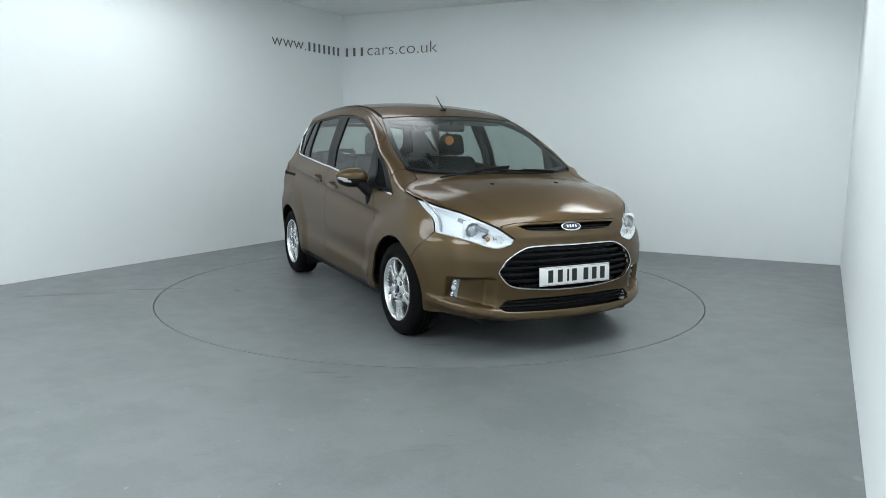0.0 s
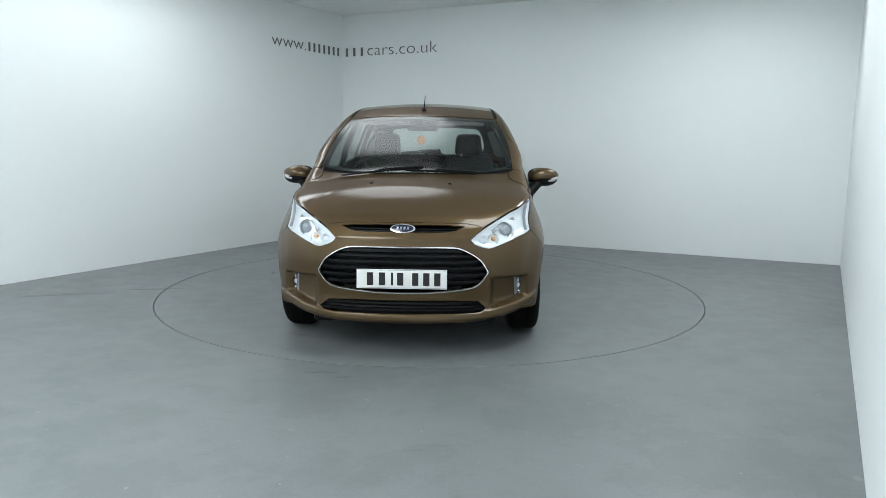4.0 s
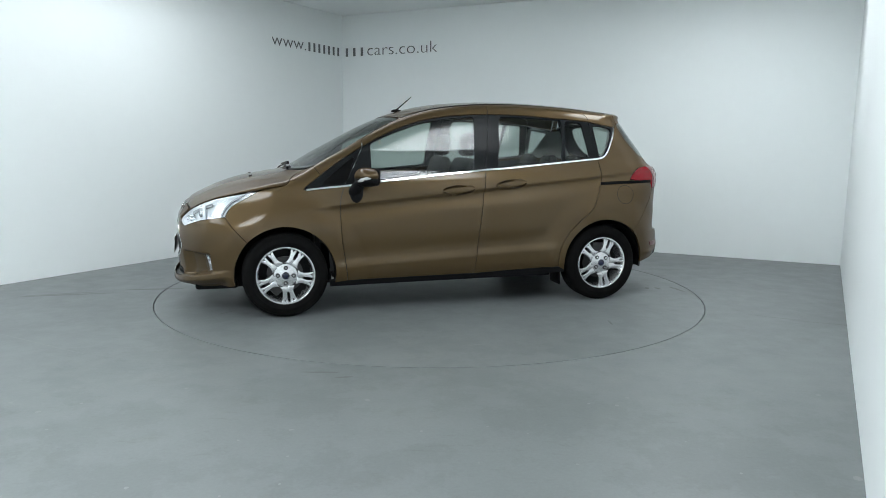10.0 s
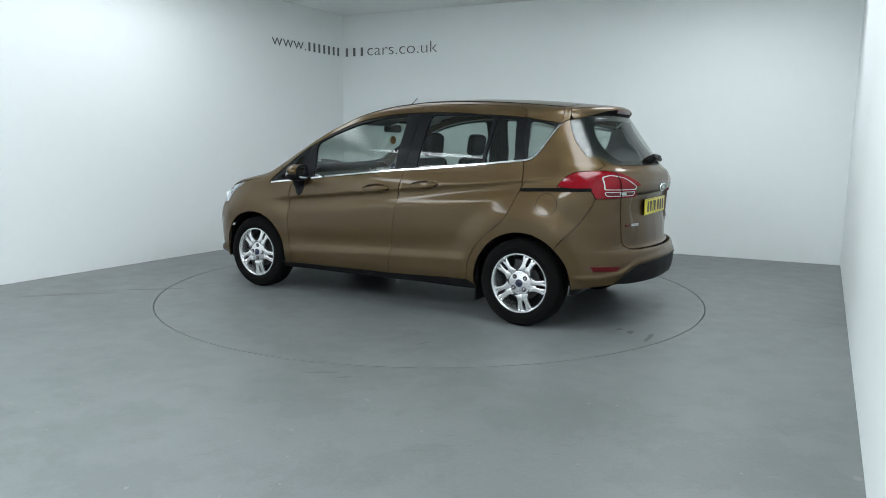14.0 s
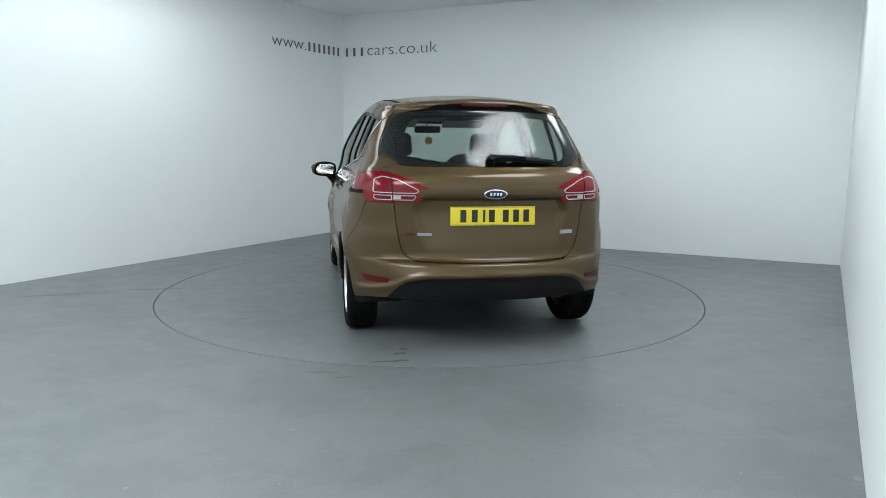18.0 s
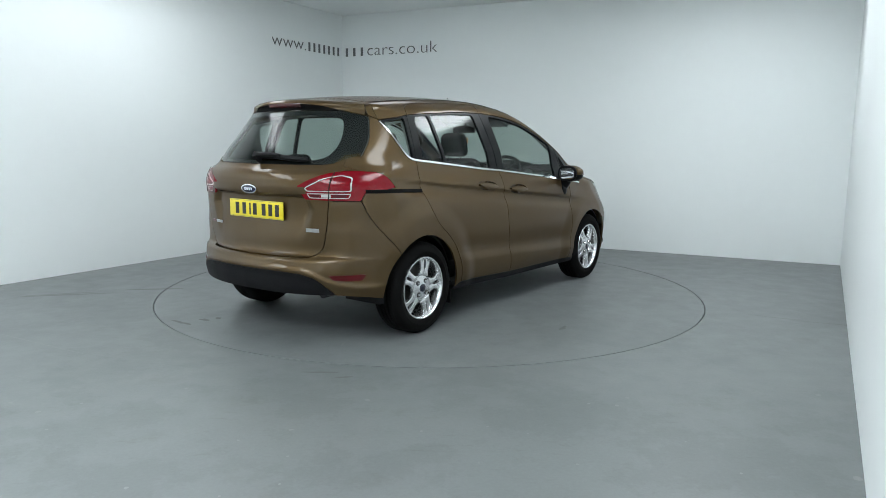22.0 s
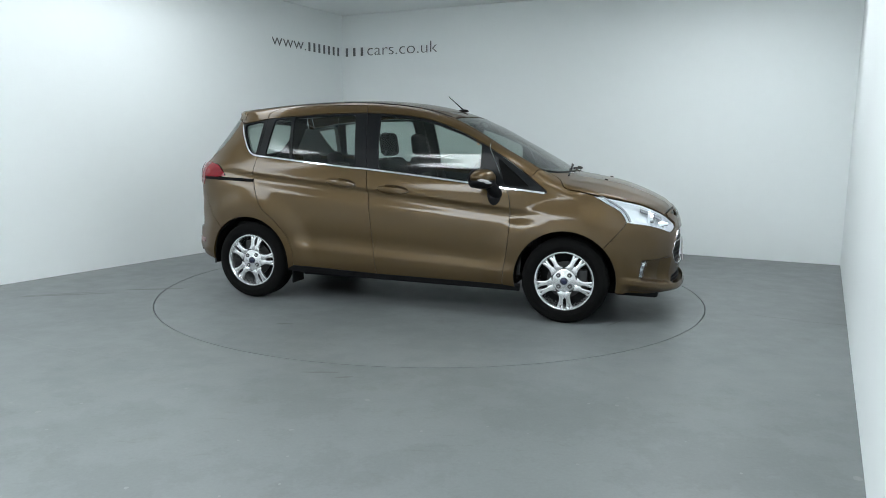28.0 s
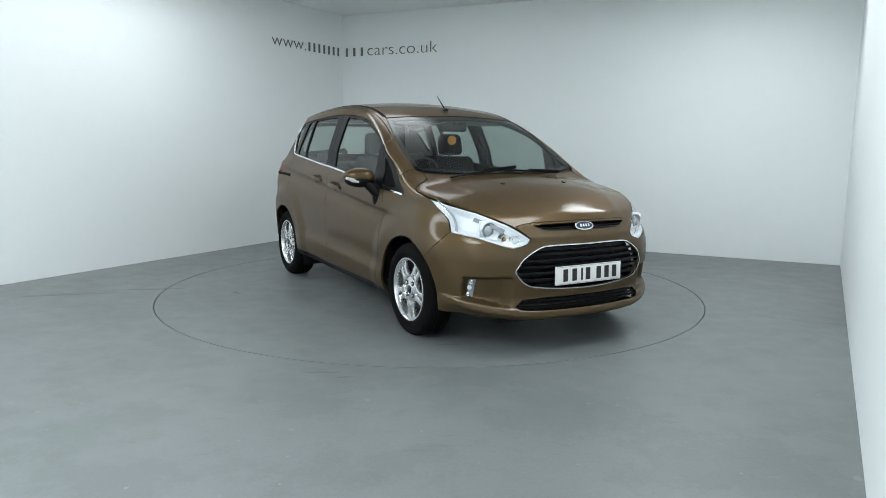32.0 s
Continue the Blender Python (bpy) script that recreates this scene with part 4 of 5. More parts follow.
def ellipse(a, b, n=40):
    return [(a * math.cos(2 * math.pi * i / n), b * math.sin(2 * math.pi * i / n)) for i in range(n)]


def badge(parent, m):
    thing = put("badge", None, parent, "oval blue badge with a chrome rim", m)
    part("rim", prism(ellipse(0.073, 0.030), 0.007, bevel=0.002), CHROME, thing)
    part("field", prism(ellipse(0.063, 0.0225), 0.0035, pose(0, 0, 0.006), bevel=0.001), BLUE, thing)
    strokes = joined(*[prism([(x - 0.006, -0.009), (x + 0.006, -0.009), (x + 0.008, 0.009), (x - 0.004, 0.009)], 0.0015, pose(0, 0, 0.0092)) for x in (-0.03, -0.01, 0.01, 0.03)])
    part("emblem", strokes, CHROME, thing, smooth=False)


def number_plate(parent, m, material, tag):
    thing = put("number_plate", None, parent, tag, m)
    part("plate", box((0.520, 0.112, 0.006), bevel=0.002), material, thing)
    for x in (-0.182, -0.113, -0.055, -0.008, 0.078, 0.142, 0.205):
        w = 0.036 if x not in (-0.055,) else 0.014
        part("bar", box((w, 0.074, 0.001), (x, 0, 0.0037)), PLATE_INK, thing, smooth=False)
    rim = joined(*[box((0.510, 0.0016, 0.0008), (0, s * 0.051, 0.0035)) for s in (1, -1)])
    part("border", rim, INK, thing, smooth=False)


def build_front_details():
    slot = [o for o in car.children if o.name.startswith("badge_slot")][0]
    badge(slot, frame_on("fwd", 0.0, 0.748, 0.004))
    grille = [o for o in car.children if o.name.startswith("upper_grille")][0]
    m = pose(2.024, 0, 0.467) @ Matrix(((0, 0, 1, 0), (1, 0, 0, 0), (0, 1, 0, 0), (0, 0, 0, 1))) @ pose(0, 0, 0, -2)
    number_plate(grille, m, PLATE_W, "white number plate")
    # headlamp innards
    for lamp, s in zip([o for o in car.children if o.name.startswith("headlamp")], (1, -1)):
        for name, y, z, r, glass in (("projector", 0.605, 0.745, 0.046, True), ("indicator", 0.535, 0.700, 0.030, False), ("side_reflector", 0.475, 0.700, 0.022, False)):
            base = frame_on("fwd", y * s, z, -0.028)
            fwd = Matrix(((0, 0, 1, 0), (1, 0, 0, 0), (0, 1, 0, 0), (0, 0, 0, 1)))
            fwd.translation = base.translation
            unit = put(name, None, lamp, m=fwd)
            part("bezel", lathe([(r * 0.72, -0.02), (r * 1.0, 0.012), (r * 1.08, 0.014), (r * 1.1, -0.02)], 32, "z"), CHROME, unit)
            part("bowl", lathe([(0.001, -0.012), (r * 0.5, -0.006), (r * 0.98, 0.010)], 32, "z"), FOG_GREY if glass else SILVER, unit)
            if name == "indicator":
                part("bulb", lathe([(r * 0.45, -0.010), (r * 0.42, 0.004), (0.001, 0.012)], 20, "z"), AMBER, unit)
            if glass:
                part("housing", prism([(-0.060, -0.056), (0.056, -0.060), (0.064, 0.050), (0.040, 0.062), (-0.052, 0.058)], 0.020, pose(0, 0, -0.022), bevel=0.006), SILVER, unit)
            if glass:
                part("ball_lens", lathe([(r * 0.78, 0.0), (r * 0.7, 0.012), (r * 0.45, 0.022), (0.001, 0.027)], 32, "z"), GLASS_BALL, unit)
        ledge = panel("bezel", "front", ribbon(HL_TOP, "front", 0.0, 0.010), SILVER, lamp, both=False, lift=-0.012, gap=0, deep=0.02, step=0.02)
        strip = panel("lower_bezel", "front", ribbon(HL_LOW, "front", 0.0, 0.010), SILVER, lamp, both=False, lift=-0.010, gap=0, deep=0.02, step=0.02)
        louvre = panel("louvre", "front", ribbon(cut(HL_TOP, at("fwd", 0.64, 0.842), at("fwd", 0.50, 0.768)), "front", 0.026, 0.046), FOG_GREY, lamp, both=False, lift=-0.009, gap=0, deep=0.012, step=0.02)
        sweep = panel("inner_bezel", "front", ribbon(HL_BACK, "front", 0.028, 0.038), FOG_GREY, lamp, both=False, lift=-0.008, gap=0, deep=0.015, step=0.02)
        if s < 0:
            for o in ledge + strip + louvre + sweep:
                o.scale = (1, -1, 1)
    # fog lamps
    for s in (1, -1):
        fog = put("fog_lamp", None, car, "slim upright clear fog lamp")
        out = np.array([(0.700, 0.326), (0.726, 0.322), (0.736, 0.336), (0.718, 0.444), (0.706, 0.455), (0.690, 0.452)]) * (s, 1)
        panel("reflector_bowl", "fwd", out, FOG_GREY, fog, both=False, lift=-0.047, gap=0, deep=0.03, step=0.02)
        for z in (0.350, 0.388, 0.426):
            lit = frame_on("fwd", s * (0.7215 - 0.14 * (z - 0.35)), z, -0.044)
            part("bulb", lathe([(0.014, 0.0), (0.013, 0.004), (0.008, 0.002), (0.006, 0.008), (0.001, 0.010)], 18, "z"), CHROME if z != 0.388 else SILVER, fog, m=lit)
        panel("lens", "fwd", out, CLEAR, fog, both=False, lift=-0.030, gap=-0.001, deep=0.012, step=0.02)
    # washer jets
    for s in (1, -1):
        jet = box((0.022, 0.026, 0.012), bevel=0.004)
        part("washer_jet", jet, BLACK, car, m=frame_on("top", 1.455, s * 0.252, 0.005, (1, 0, 0)))
    # cowl and wipers
    half = [line("top", [(1.26, 0.0), (1.24, 0.25), (1.19, 0.48), (1.12, 0.66)]), line("top", [(0.985, 0.655), (1.00, 0.63), (1.085, 0.48), (1.14, 0.25), (1.165, 0.0)])]
    panel("cowl", "top", loop("top", half[0], half[1], mirrored(half[1]), mirrored(half[0])), BLACK, car, both=False, lift=-0.016, gap=0, deep=0, step=0.03)
    for pts in ([(1.205, -0.50), (1.19, -0.30), (1.165, -0.05), (1.15, 0.06)], [(1.18, -0.06), (1.185, 0.15), (1.185, 0.30), (1.18, 0.42)]):
        ln = line("top", pts)
        nn = gradient(ln)
        wiper = put("wiper", None, car)
        part("blade", tube([tuple(p) for p in ln + nn * 0.012], [0.004] + [0.007] * (len(ln) - 2) + [0.004], 8), BLACK, wiper)
        part("arm", tube([tuple(p) for p in ln[len(ln) // 2:] + nn[len(ln) // 2:] * 0.024], [0.005 + 0.005 * i / (len(ln) - len(ln) // 2) for i in range(len(ln) - len(ln) // 2)], 8), BLACK, wiper)


def sphere_shape(center, radii, warp, n=24, k=18):
    bm = bmesh.new()
    bmesh.ops.create_uvsphere(bm, u_segments=n, v_segments=k, radius=1.0)
    for v in bm.verts:
        v.co = Vector(warp(*v.co))
        v.co = Vector((v.co.x * radii[0], v.co.y * radii[1], v.co.z * radii[2])) + Vector(center)
    return bm


def build_mirrors():
    for s in (1, -1):
        mir = put("door_mirror", None, car, m=Matrix.Diagonal((1, s, 1, 1)))
        sweep = Matrix.Translation((0.70, 0.83, 0)) @ Matrix.Rotation(radians(17), 4, "Z") @ Matrix.Translation((-0.70, -0.83, 0))
        sq = lambda a, e: math.copysign(abs(a) ** e, a)

        def cap(x, y, z):
            t = (1 - y) / 2
            return (max(sq(x, 0.8), -0.62) * (0.75 + 0.25 * t), sq(y, 0.9), (z * (0.62 + 0.38 * t) + (0.10 * y)) * (1 if z > 0 else 0.82))
        part("cap", sphere_shape((0.702, 0.928, 1.004), (0.086, 0.114, 0.078), cap), PAINT, mir, m=sweep)
        part("lower_shell", sphere_shape((0.699, 0.925, 0.986), (0.083, 0.108, 0.055), lambda x, y, z: (max(sq(x, 0.8), -0.60), sq(y, 0.9), min(z, 0.1))), BLACK, mir, m=sweep)
        glass = [(0.085 * math.copysign(abs(math.cos(t)) ** 0.7, math.cos(t)), 0.047 * math.copysign(abs(math.sin(t)) ** 0.7, math.sin(t))) for t in np.linspace(0, 2 * math.pi, 32, endpoint=False)]
        rim = [(x * 1.22, y * 1.38) for x, y in glass]
        part("bezel", prism(rim, 0.014, pose(0.661, 0.925, 1.000) @ Matrix(((0, 0, -1, 0), (1, 0, 0, 0), (0, -1, 0, 0), (0, 0, 0, 1))), bevel=0.004), BLACK, mir, m=sweep)
        part("mirror_glass", prism(glass, 0.004, pose(0.649, 0.925, 1.000) @ Matrix(((0, 0, -1, 0), (1, 0, 0, 0), (0, -1, 0, 0), (0, 0, 0, 1)))), MIRROR, mir, m=sweep)
        lamp = tube([(0.770, 0.935, 0.975), (0.765, 0.975, 0.982), (0.742, 1.012, 0.995), (0.705, 1.034, 1.005)], [0.012, 0.016, 0.014, 0.006], 8)
        part("indicator", lamp, LAMP_WHITE, mir, "clear indicator strip", m=sweep)
        stalk = [(0.745, 0.800, 0.880), (0.735, 0.835, 0.915), (0.715, 0.875, 0.955), (0.700, 0.900, 0.985)]
        part("stalk", tube(stalk, [0.054, 0.050, 0.044, 0.040], 14, flat=0.8), BLACK, mir)
        foot = sphere_shape((0.735, 0.822, 0.876), (0.052, 0.026, 0.084), lambda x, y, z: (x, y, z))
        part("foot", foot, BLACK, mir)


def spoke_outlines():
    """One of the five twin spokes, pointing along +x: two arms with a slot between them, each forked at the rim."""
    prong = [(0.080, 0.000), (0.121, 0.000), (0.126, 0.009), (0.160, 0.011), (0.196, 0.008), (0.196, 0.026), (0.170, 0.029), (0.196, 0.040), (0.196, 0.068), (0.182, 0.054), (0.155, 0.043), (0.122, 0.037), (0.098, 0.041), (0.078, 0.053)]
    return [prong, [(x, -y) for x, y in prong[::-1]]]


# how far each wheel has stopped from upright
SPOKE_TURN = {(True, 1): 43, (False, 1): 265, (True, -1): 183, (False, -1): 275}


def build_wheels():
    made = None
    for cx in (WHEEL_X, -WHEEL_X):
        for s in (1, -1):
            m = pose(cx, s * 0.745, WHEEL_R, 0, SPOKE_TURN[cx > 0, s], 0 if s > 0 else 180)
            wheel = put("wheel", None, car, m=m)
            if made:
                for o in made.children:
                    c = o.copy()
                    scene.collection.objects.link(c)
                    c.parent = wheel
                    for k in o.children:
                        ck = k.copy()
                        scene.collection.objects.link(ck)
                        ck.parent = c
                continue
            made = wheel
            R = WHEEL_R
            prof = [(0.200, -0.085), (0.225, -0.098), (0.262, -0.100), (0.288, -0.086), (R - 0.003, -0.066), (R, -0.052), (R, -0.034), (R - 0.007, -0.033), (R - 0.007, -0.026), (R, -0.025), (R, -0.004), (R - 0.007, -0.003),
                    (R - 0.007, 0.004), (R, 0.005), (R, 0.026), (R - 0.007, 0.027), (R - 0.007, 0.034), (R, 0.035), (R, 0.052), (R - 0.003, 0.066), (0.288, 0.086), (0.275, 0.094), (0.262, 0.098), (0.240, 0.100), (0.238, 0.0985), (0.225, 0.098), (0.214, 0.090), (0.206, 0.080), (0.200, 0.06), (0.200, -0.085)]
            tyre = part("tyre", lathe(prof, 96), RUBBER, wheel, "black rubber tyre")
            bm = bmesh.new()
            for i in range(72):
                a = 2 * math.pi * i / 72
                for y in (0.050, -0.050):
                    b = box((0.010, 0.030, 0.006), (0, y, R - 0.0036))
                    bmesh.ops.transform(b, matrix=Matrix.Rotation(a, 4, "Y") @ Matrix.Translation((0, 0, 0)), verts=b.verts)
                    me = bpy.data.meshes.new("tmp")
                    b.to_mesh(me)
                    b.free()
                    bm.from_mesh(me)
                    bpy.data.meshes.remove(me)
            tagged(part("tread", bm, RUBBER, tyre, smooth=False), kind="stuff")
            rim = part("rim", lathe([(0.199, -0.085), (0.196, 0.03), (0.200, 0.074), (0.209, 0.086), (0.206, 0.092), (0.199, 0.092), (0.192, 0.084), (0.188, 0.060), (0.182, -0.06)], 72), ALLOY, wheel, "silver alloy rim")
            part("brake_disc", lathe([(0.001, 0.005), (0.128, 0.005), (0.128, 0.022), (0.06, 0.024), (0.06, 0.03), (0.001, 0.03)], 48), DARK_METAL, wheel)
            part("back_plate", lathe([(0.001, -0.03), (0.184, -0.03)], 48), BLACK, wheel)
            part("calliper", box((0.07, 0.05, 0.14), (0.12, 0.015, 0.0), bevel=0.01), DARK_METAL, wheel)
            turn = Matrix(((1, 0, 0, 0), (0, 0, 1, 0), (0, -1, 0, 0), (0, 0, 0, 1)))
            for i in range(5):
                a = 2 * math.pi * i / 5 + math.pi / 2
                bms = [prism(o, 0.024, Matrix.Rotation(a, 4, "Z"), bevel=0.004) for o in spoke_outlines()]
                bm = joined(*bms)
                for v in bm.verts:
                    r = math.hypot(v.co.x, v.co.y)
                    v.co.z += 0.040 + 0.014 * math.sin(min(r / 0.2, 1) * math.pi * 0.9)
                bmesh.ops.transform(bm, matrix=Matrix(((1, 0, 0, 0), (0, 0, 1, 0), (0, 1, 0, 0), (0, 0, 0, 1))), verts=bm.verts)
                bmesh.ops.recalc_face_normals(bm, faces=bm.faces)
                part("spoke", bm, ALLOY, rim, smooth=True)
            part("hub", lathe([(0.001, 0.080), (0.030, 0.081), (0.040, 0.077), (0.070, 0.074), (0.082, 0.070), (0.086, 0.045)], 40), ALLOY, rim)
            cap = part("centre_cap", lathe([(0.026, 0.078), (0.026, 0.085), (0.023, 0.087), (0.001, 0.088)], 32), BLUE, rim, "dark blue centre cap")
            for i in range(4):
                a = 2 * math.pi * i / 4 + math.pi / 4
                nut = lathe([(0.001, 0.084), (0.007, 0.084), (0.009, 0.080), (0.009, 0.06)], 6)
                bmesh.ops.translate(nut, vec=(0.055 * math.cos(a), 0, 0.055 * math.sin(a)), verts=nut.verts)
                part("wheel_nut", nut, CHROME, rim, smooth=False)
                # the well's dark depth is painted as a flat dark disc
                hole = lathe([(0.001, 0.0785), (0.0155, 0.0785), (0.0155, 0.07)], 20)
                bmesh.ops.translate(hole, vec=(0.055 * math.cos(a), 0, 0.055 * math.sin(a)), verts=hole.verts)
                part("nut_well", hole, DARK_METAL, rim, smooth=False)


def arch_liner(cx, s):
    verts, faces = [], []
    n = 28
    for i in range(n):
        a = -0.15 + (math.pi + 0.3) * i / (n - 1)
        for r, y in ((0.345, 0.80), (0.375, 0.78), (0.375, 0.50), (0.001, 0.50)):
            verts.append((cx + r * math.cos(a), s * y, WHEEL_R + 0.005 + r * math.sin(a)))
    for i in range(n - 1):
        for k in range(3):
            faces.append((4 * i + k, 4 * i + k + 1, 4 * i + 5 + k, 4 * i + 4 + k))
    put("wheel_arch_liner", mesh_of("wheel_arch_liner", verts, faces, BLACK, True), car)


def build_underside():
    for cx in (WHEEL_X, -WHEEL_X - 0.01):
        for s in (1, -1):
            arch_liner(cx, s)
    pan = joined(box((1.70, 1.42, 0.06), (0.0, 0, 0.225), 0.01), box((0.72, 0.98, 0.09), (1.24, 0, 0.215), 0.01), box((0.60, 0.98, 0.10), (-1.16, 0, 0.290), 0.01), box((0.30, 1.10, 0.06), (1.72, 0, 0.20), 0.02))
    part("underbody", pan, BLACK, car)
    # unseen black block added behind the grilles to stop light showing through
    part("crash_beam", box((0.24, 0.92, 0.44), (1.74, 0, 0.45), 0.02), MATT_BLACK, car, smooth=False)
    # unseen plate and block added against light leaking through the hollow engine bay
    part("bulkhead", joined(box((0.04, 1.36, 0.62), (1.0, 0, 0.55)), box((0.5, 0.9, 0.5), (1.35, 0, 0.52), 0.05)), BLACK, car, smooth=False)
    for s in (1, -1):
        sill = np.array([(0.935, 0.246), (-0.160, 0.258), (-0.905, 0.285), (-0.915, 0.240), (-0.16, 0.214), (0.93, 0.204)])
        panel("sill", "side", evenly(sill, 0.04), BLACK, {1: car, -1: car}, gap=0, lift=-0.006, deep=0.03, step=0.04, label="black plastic sill") if s > 0 else None
        part("mud_flap", box((0.012, 0.17, 0.16), (-0.895, s * 0.715, 0.215), 0.004), BLACK, car)
    part("exhaust", tube([(-1.20, -0.45, 0.29), (-1.60, -0.47, 0.31), (-1.80, -0.47, 0.305)], 0.028, 12), DARK_METAL, car)
    part("rear_axle", tube([(-1.2445, -0.6, 0.29), (-1.2445, 0.6, 0.29)], 0.035, 10), DARK_METAL, car)


def build_rear_details():
    gate = [o for o in car.children if o.name.startswith("tailgate")][0]
    bumper = [o for o in car.children if o.name.startswith("rear_bumper")][0]
    badge(gate, frame_on("aft", 0.0, 0.949, 0.006))
    m = pose(-1.917, 0, 0.815) @ Matrix(((0, 0, -1, 0), (-1, 0, 0, 0), (0, 1, 0, 0), (0, 0, 0, 1)))
    number_plate(gate, m, PLATE_Y, "yellow number plate")
    # model lettering as plain bars
    for y, w, colour in ((0.492, 0.045, DARK_RED), (0.408, 0.085, FOG_GREY), (-0.475, 0.085, FOG_GREY)):
        panel("name_bar", "aft", evenly(np.array([(y - w / 2, 0.700), (y + w / 2, 0.700), (y + w / 2, 0.716 + (0.006 if y < 0 else 0)), (y - w / 2, 0.716 + (0.006 if y < 0 else 0))]), 0.02), colour, gate, both=False, gap=0, lift=0.004, deep=0.006, step=0.02)
    # high brake lamp under the spoiler's edge
    panel("brake_light", "aft", evenly(np.array([(-0.150, 1.462), (0.150, 1.462), (0.150, 1.487), (-0.150, 1.487)]), 0.03), BRAKE_RED, gate, both=False, gap=0, lift=0.0015, deep=0.004, step=0.03)
    # black band round the rear window's border
    wiper = put("rear_wiper", None, gate)
    ln = line("aft", [(0.01, 1.135), (-0.10, 1.142), (-0.25, 1.132), (-0.40, 1.122)])
    nn = gradient(ln)
    part("blade", tube([tuple(p) for p in ln + nn * 0.018], [0.012] + [0.016] * (len(ln) - 2) + [0.006], 8), BLACK, wiper)
    part("motor_cover", tube([tuple(ln[0] + nn[0] * 0.0), tuple(ln[0] + nn[0] * 0.055)], [0.030, 0.020], 14), BLACK, wiper)
    part("arm", tube([tuple(p) for p in (ln + nn * 0.038)[: len(ln) // 2 + 2]], [0.018 - 0.008 * i / (len(ln) // 2 + 2) for i in range(len(ln) // 2 + 2)], 8), BLACK, wiper)
    # bumper: black valance, reflectors
    val = [(0.0, 0.457), (0.30, 0.456), (0.44, 0.448), (0.52, 0.427), (0.56, 0.400), (0.60, 0.360), (0.625, 0.332), (0.55, 0.325), (0.45, 0.323), (0.0, 0.323)]
    panel("valance", "rear", moved(whole(val), "aft", "rear"), BLACK, bumper, both=False, gap=0, lift=0.007, deep=0.02, step=0.015, label="black plastic lower valance", shape=tail_relief)
    refl = np.vstack([line("aft", [(0.605, 0.446), (0.66, 0.448), (0.715, 0.450)], False), line("side", [(-1.74, 0.452), (-1.715, 0.450), (-1.735, 0.416)], False), line("aft", [(0.70, 0.414), (0.625, 0.416), (0.605, 0.446)], False)])
    panel("reflector", "rear", loop("rear", refl), DARK_RED, {1: bumper, -1: bumper}, gap=0, lift=0.004, deep=0.01, step=0.012, shape=tail_relief, label="dark red rear reflector")
    # tail lamp inserts
    for lamp, s in zip([o for o in car.children if o.name.startswith("tail_lamp")], (1, -1)):
        def inset(pts, material, name, lift, w=None):
            ln = np.array(pts) * (s, 1)
            if w:
                q = evenly(curve_closed(ln, 0.012), 0.012)
                panel(name, "rear", moved(q, "aft", "rear"), material, lamp, [moved(shrink(q, w), "aft", "rear")], both=False, gap=0, lift=lift, deep=0.004, step=0.012)
            else:
                panel(name, "rear", moved(evenly(ln, 0.02), "aft", "rear"), material, lamp, both=False, gap=0, lift=lift, deep=0.004, step=0.02)
        inset([(0.440, 0.968), (0.455, 0.948), (0.580, 0.948), (0.700, 0.950), (0.690, 1.030), (0.640, 1.045), (0.560, 1.028)], LAMP_WHITE, "light_guide", 0.007, 0.005)
        inset([(0.455, 0.938), (0.470, 0.908), (0.690, 0.908), (0.700, 0.938)], LAMP_WHITE, "lower_guide", 0.007, 0.0045)
        inset([(0.545, 0.915), (0.600, 0.915), (0.600, 0.932), (0.545, 0.932)], LAMP_WHITE, "reversing_light", 0.006)
        inset([(0.610, 0.915), (0.675, 0.915), (0.680, 0.932), (0.610, 0.932)], DARK_RED, "rear_fog_light", 0.006)
        inset([(0.475, 0.915), (0.535, 0.915), (0.535, 0.932), (0.480, 0.932)], DARK_RED, "rear_fog_light", 0.006)
        inset([(0.586, 0.897), (0.590, 0.897), (0.600, 1.058), (0.596, 1.060)], BLACK, "seam", 0.010)
    # sliding-door rail and fuel flap
    rail = line("side", [(-1.226, 0.936), (-1.45, 0.945), (-1.705, 0.950)])
    panel("door_rail", "side", ribbon(rail, "side", -0.011, 0.011), MATT_BLACK, {1: car, -1: car}, gap=0, lift=0.0035, deep=0.004, step=0.03, label="black sliding door track")
    c = np.array([(-1.430 + 0.074 * math.cos(t), 0.848 + 0.074 * math.sin(t)) for t in np.linspace(0, 2 * math.pi, 48, endpoint=False)])
    flap = put("fuel_flap", None, car)
    panel("seam", "side", c, BLACK, flap, [shrink(c, 0.003)], both=False, gap=0, lift=0.001, deep=0, step=0.01)
    # key lock in the driver's door handle
    for o in [o for o in car.children if o.name.startswith("front_door")][1:]:
        part("key_lock", lathe([(0.011, -0.01), (0.011, 0.002), (0.008, 0.003), (0.001, 0.003)], 20, "z"), CHROME, o, "round key lock", m=Matrix.Diagonal((1, -1, 1, 1)) @ frame_on("side", 0.045, 0.892, 0.012))
    # aerial
    base = frame_on("top", 0.262, 0.0, 0.0, (1, 0, 0))
    aerial = put("aerial", None, car)
    part("foot", sphere_shape((0.262, 0, 1.502), (0.045, 0.018, 0.017), lambda x, y, z: (x, y, max(z, -0.4))), BLACK, aerial)
    part("mast", tube([(0.262, 0, 1.512), (0.200, 0, 1.565), (0.135, 0, 1.622)], [0.006, 0.004, 0.0025], 8), BLACK, aerial)
    # black joints along the roof
    ditch = line("top", [(0.34, 0.568), (0.15, 0.556), (-0.3, 0.536), (-0.9, 0.520), (-1.40, 0.500)])
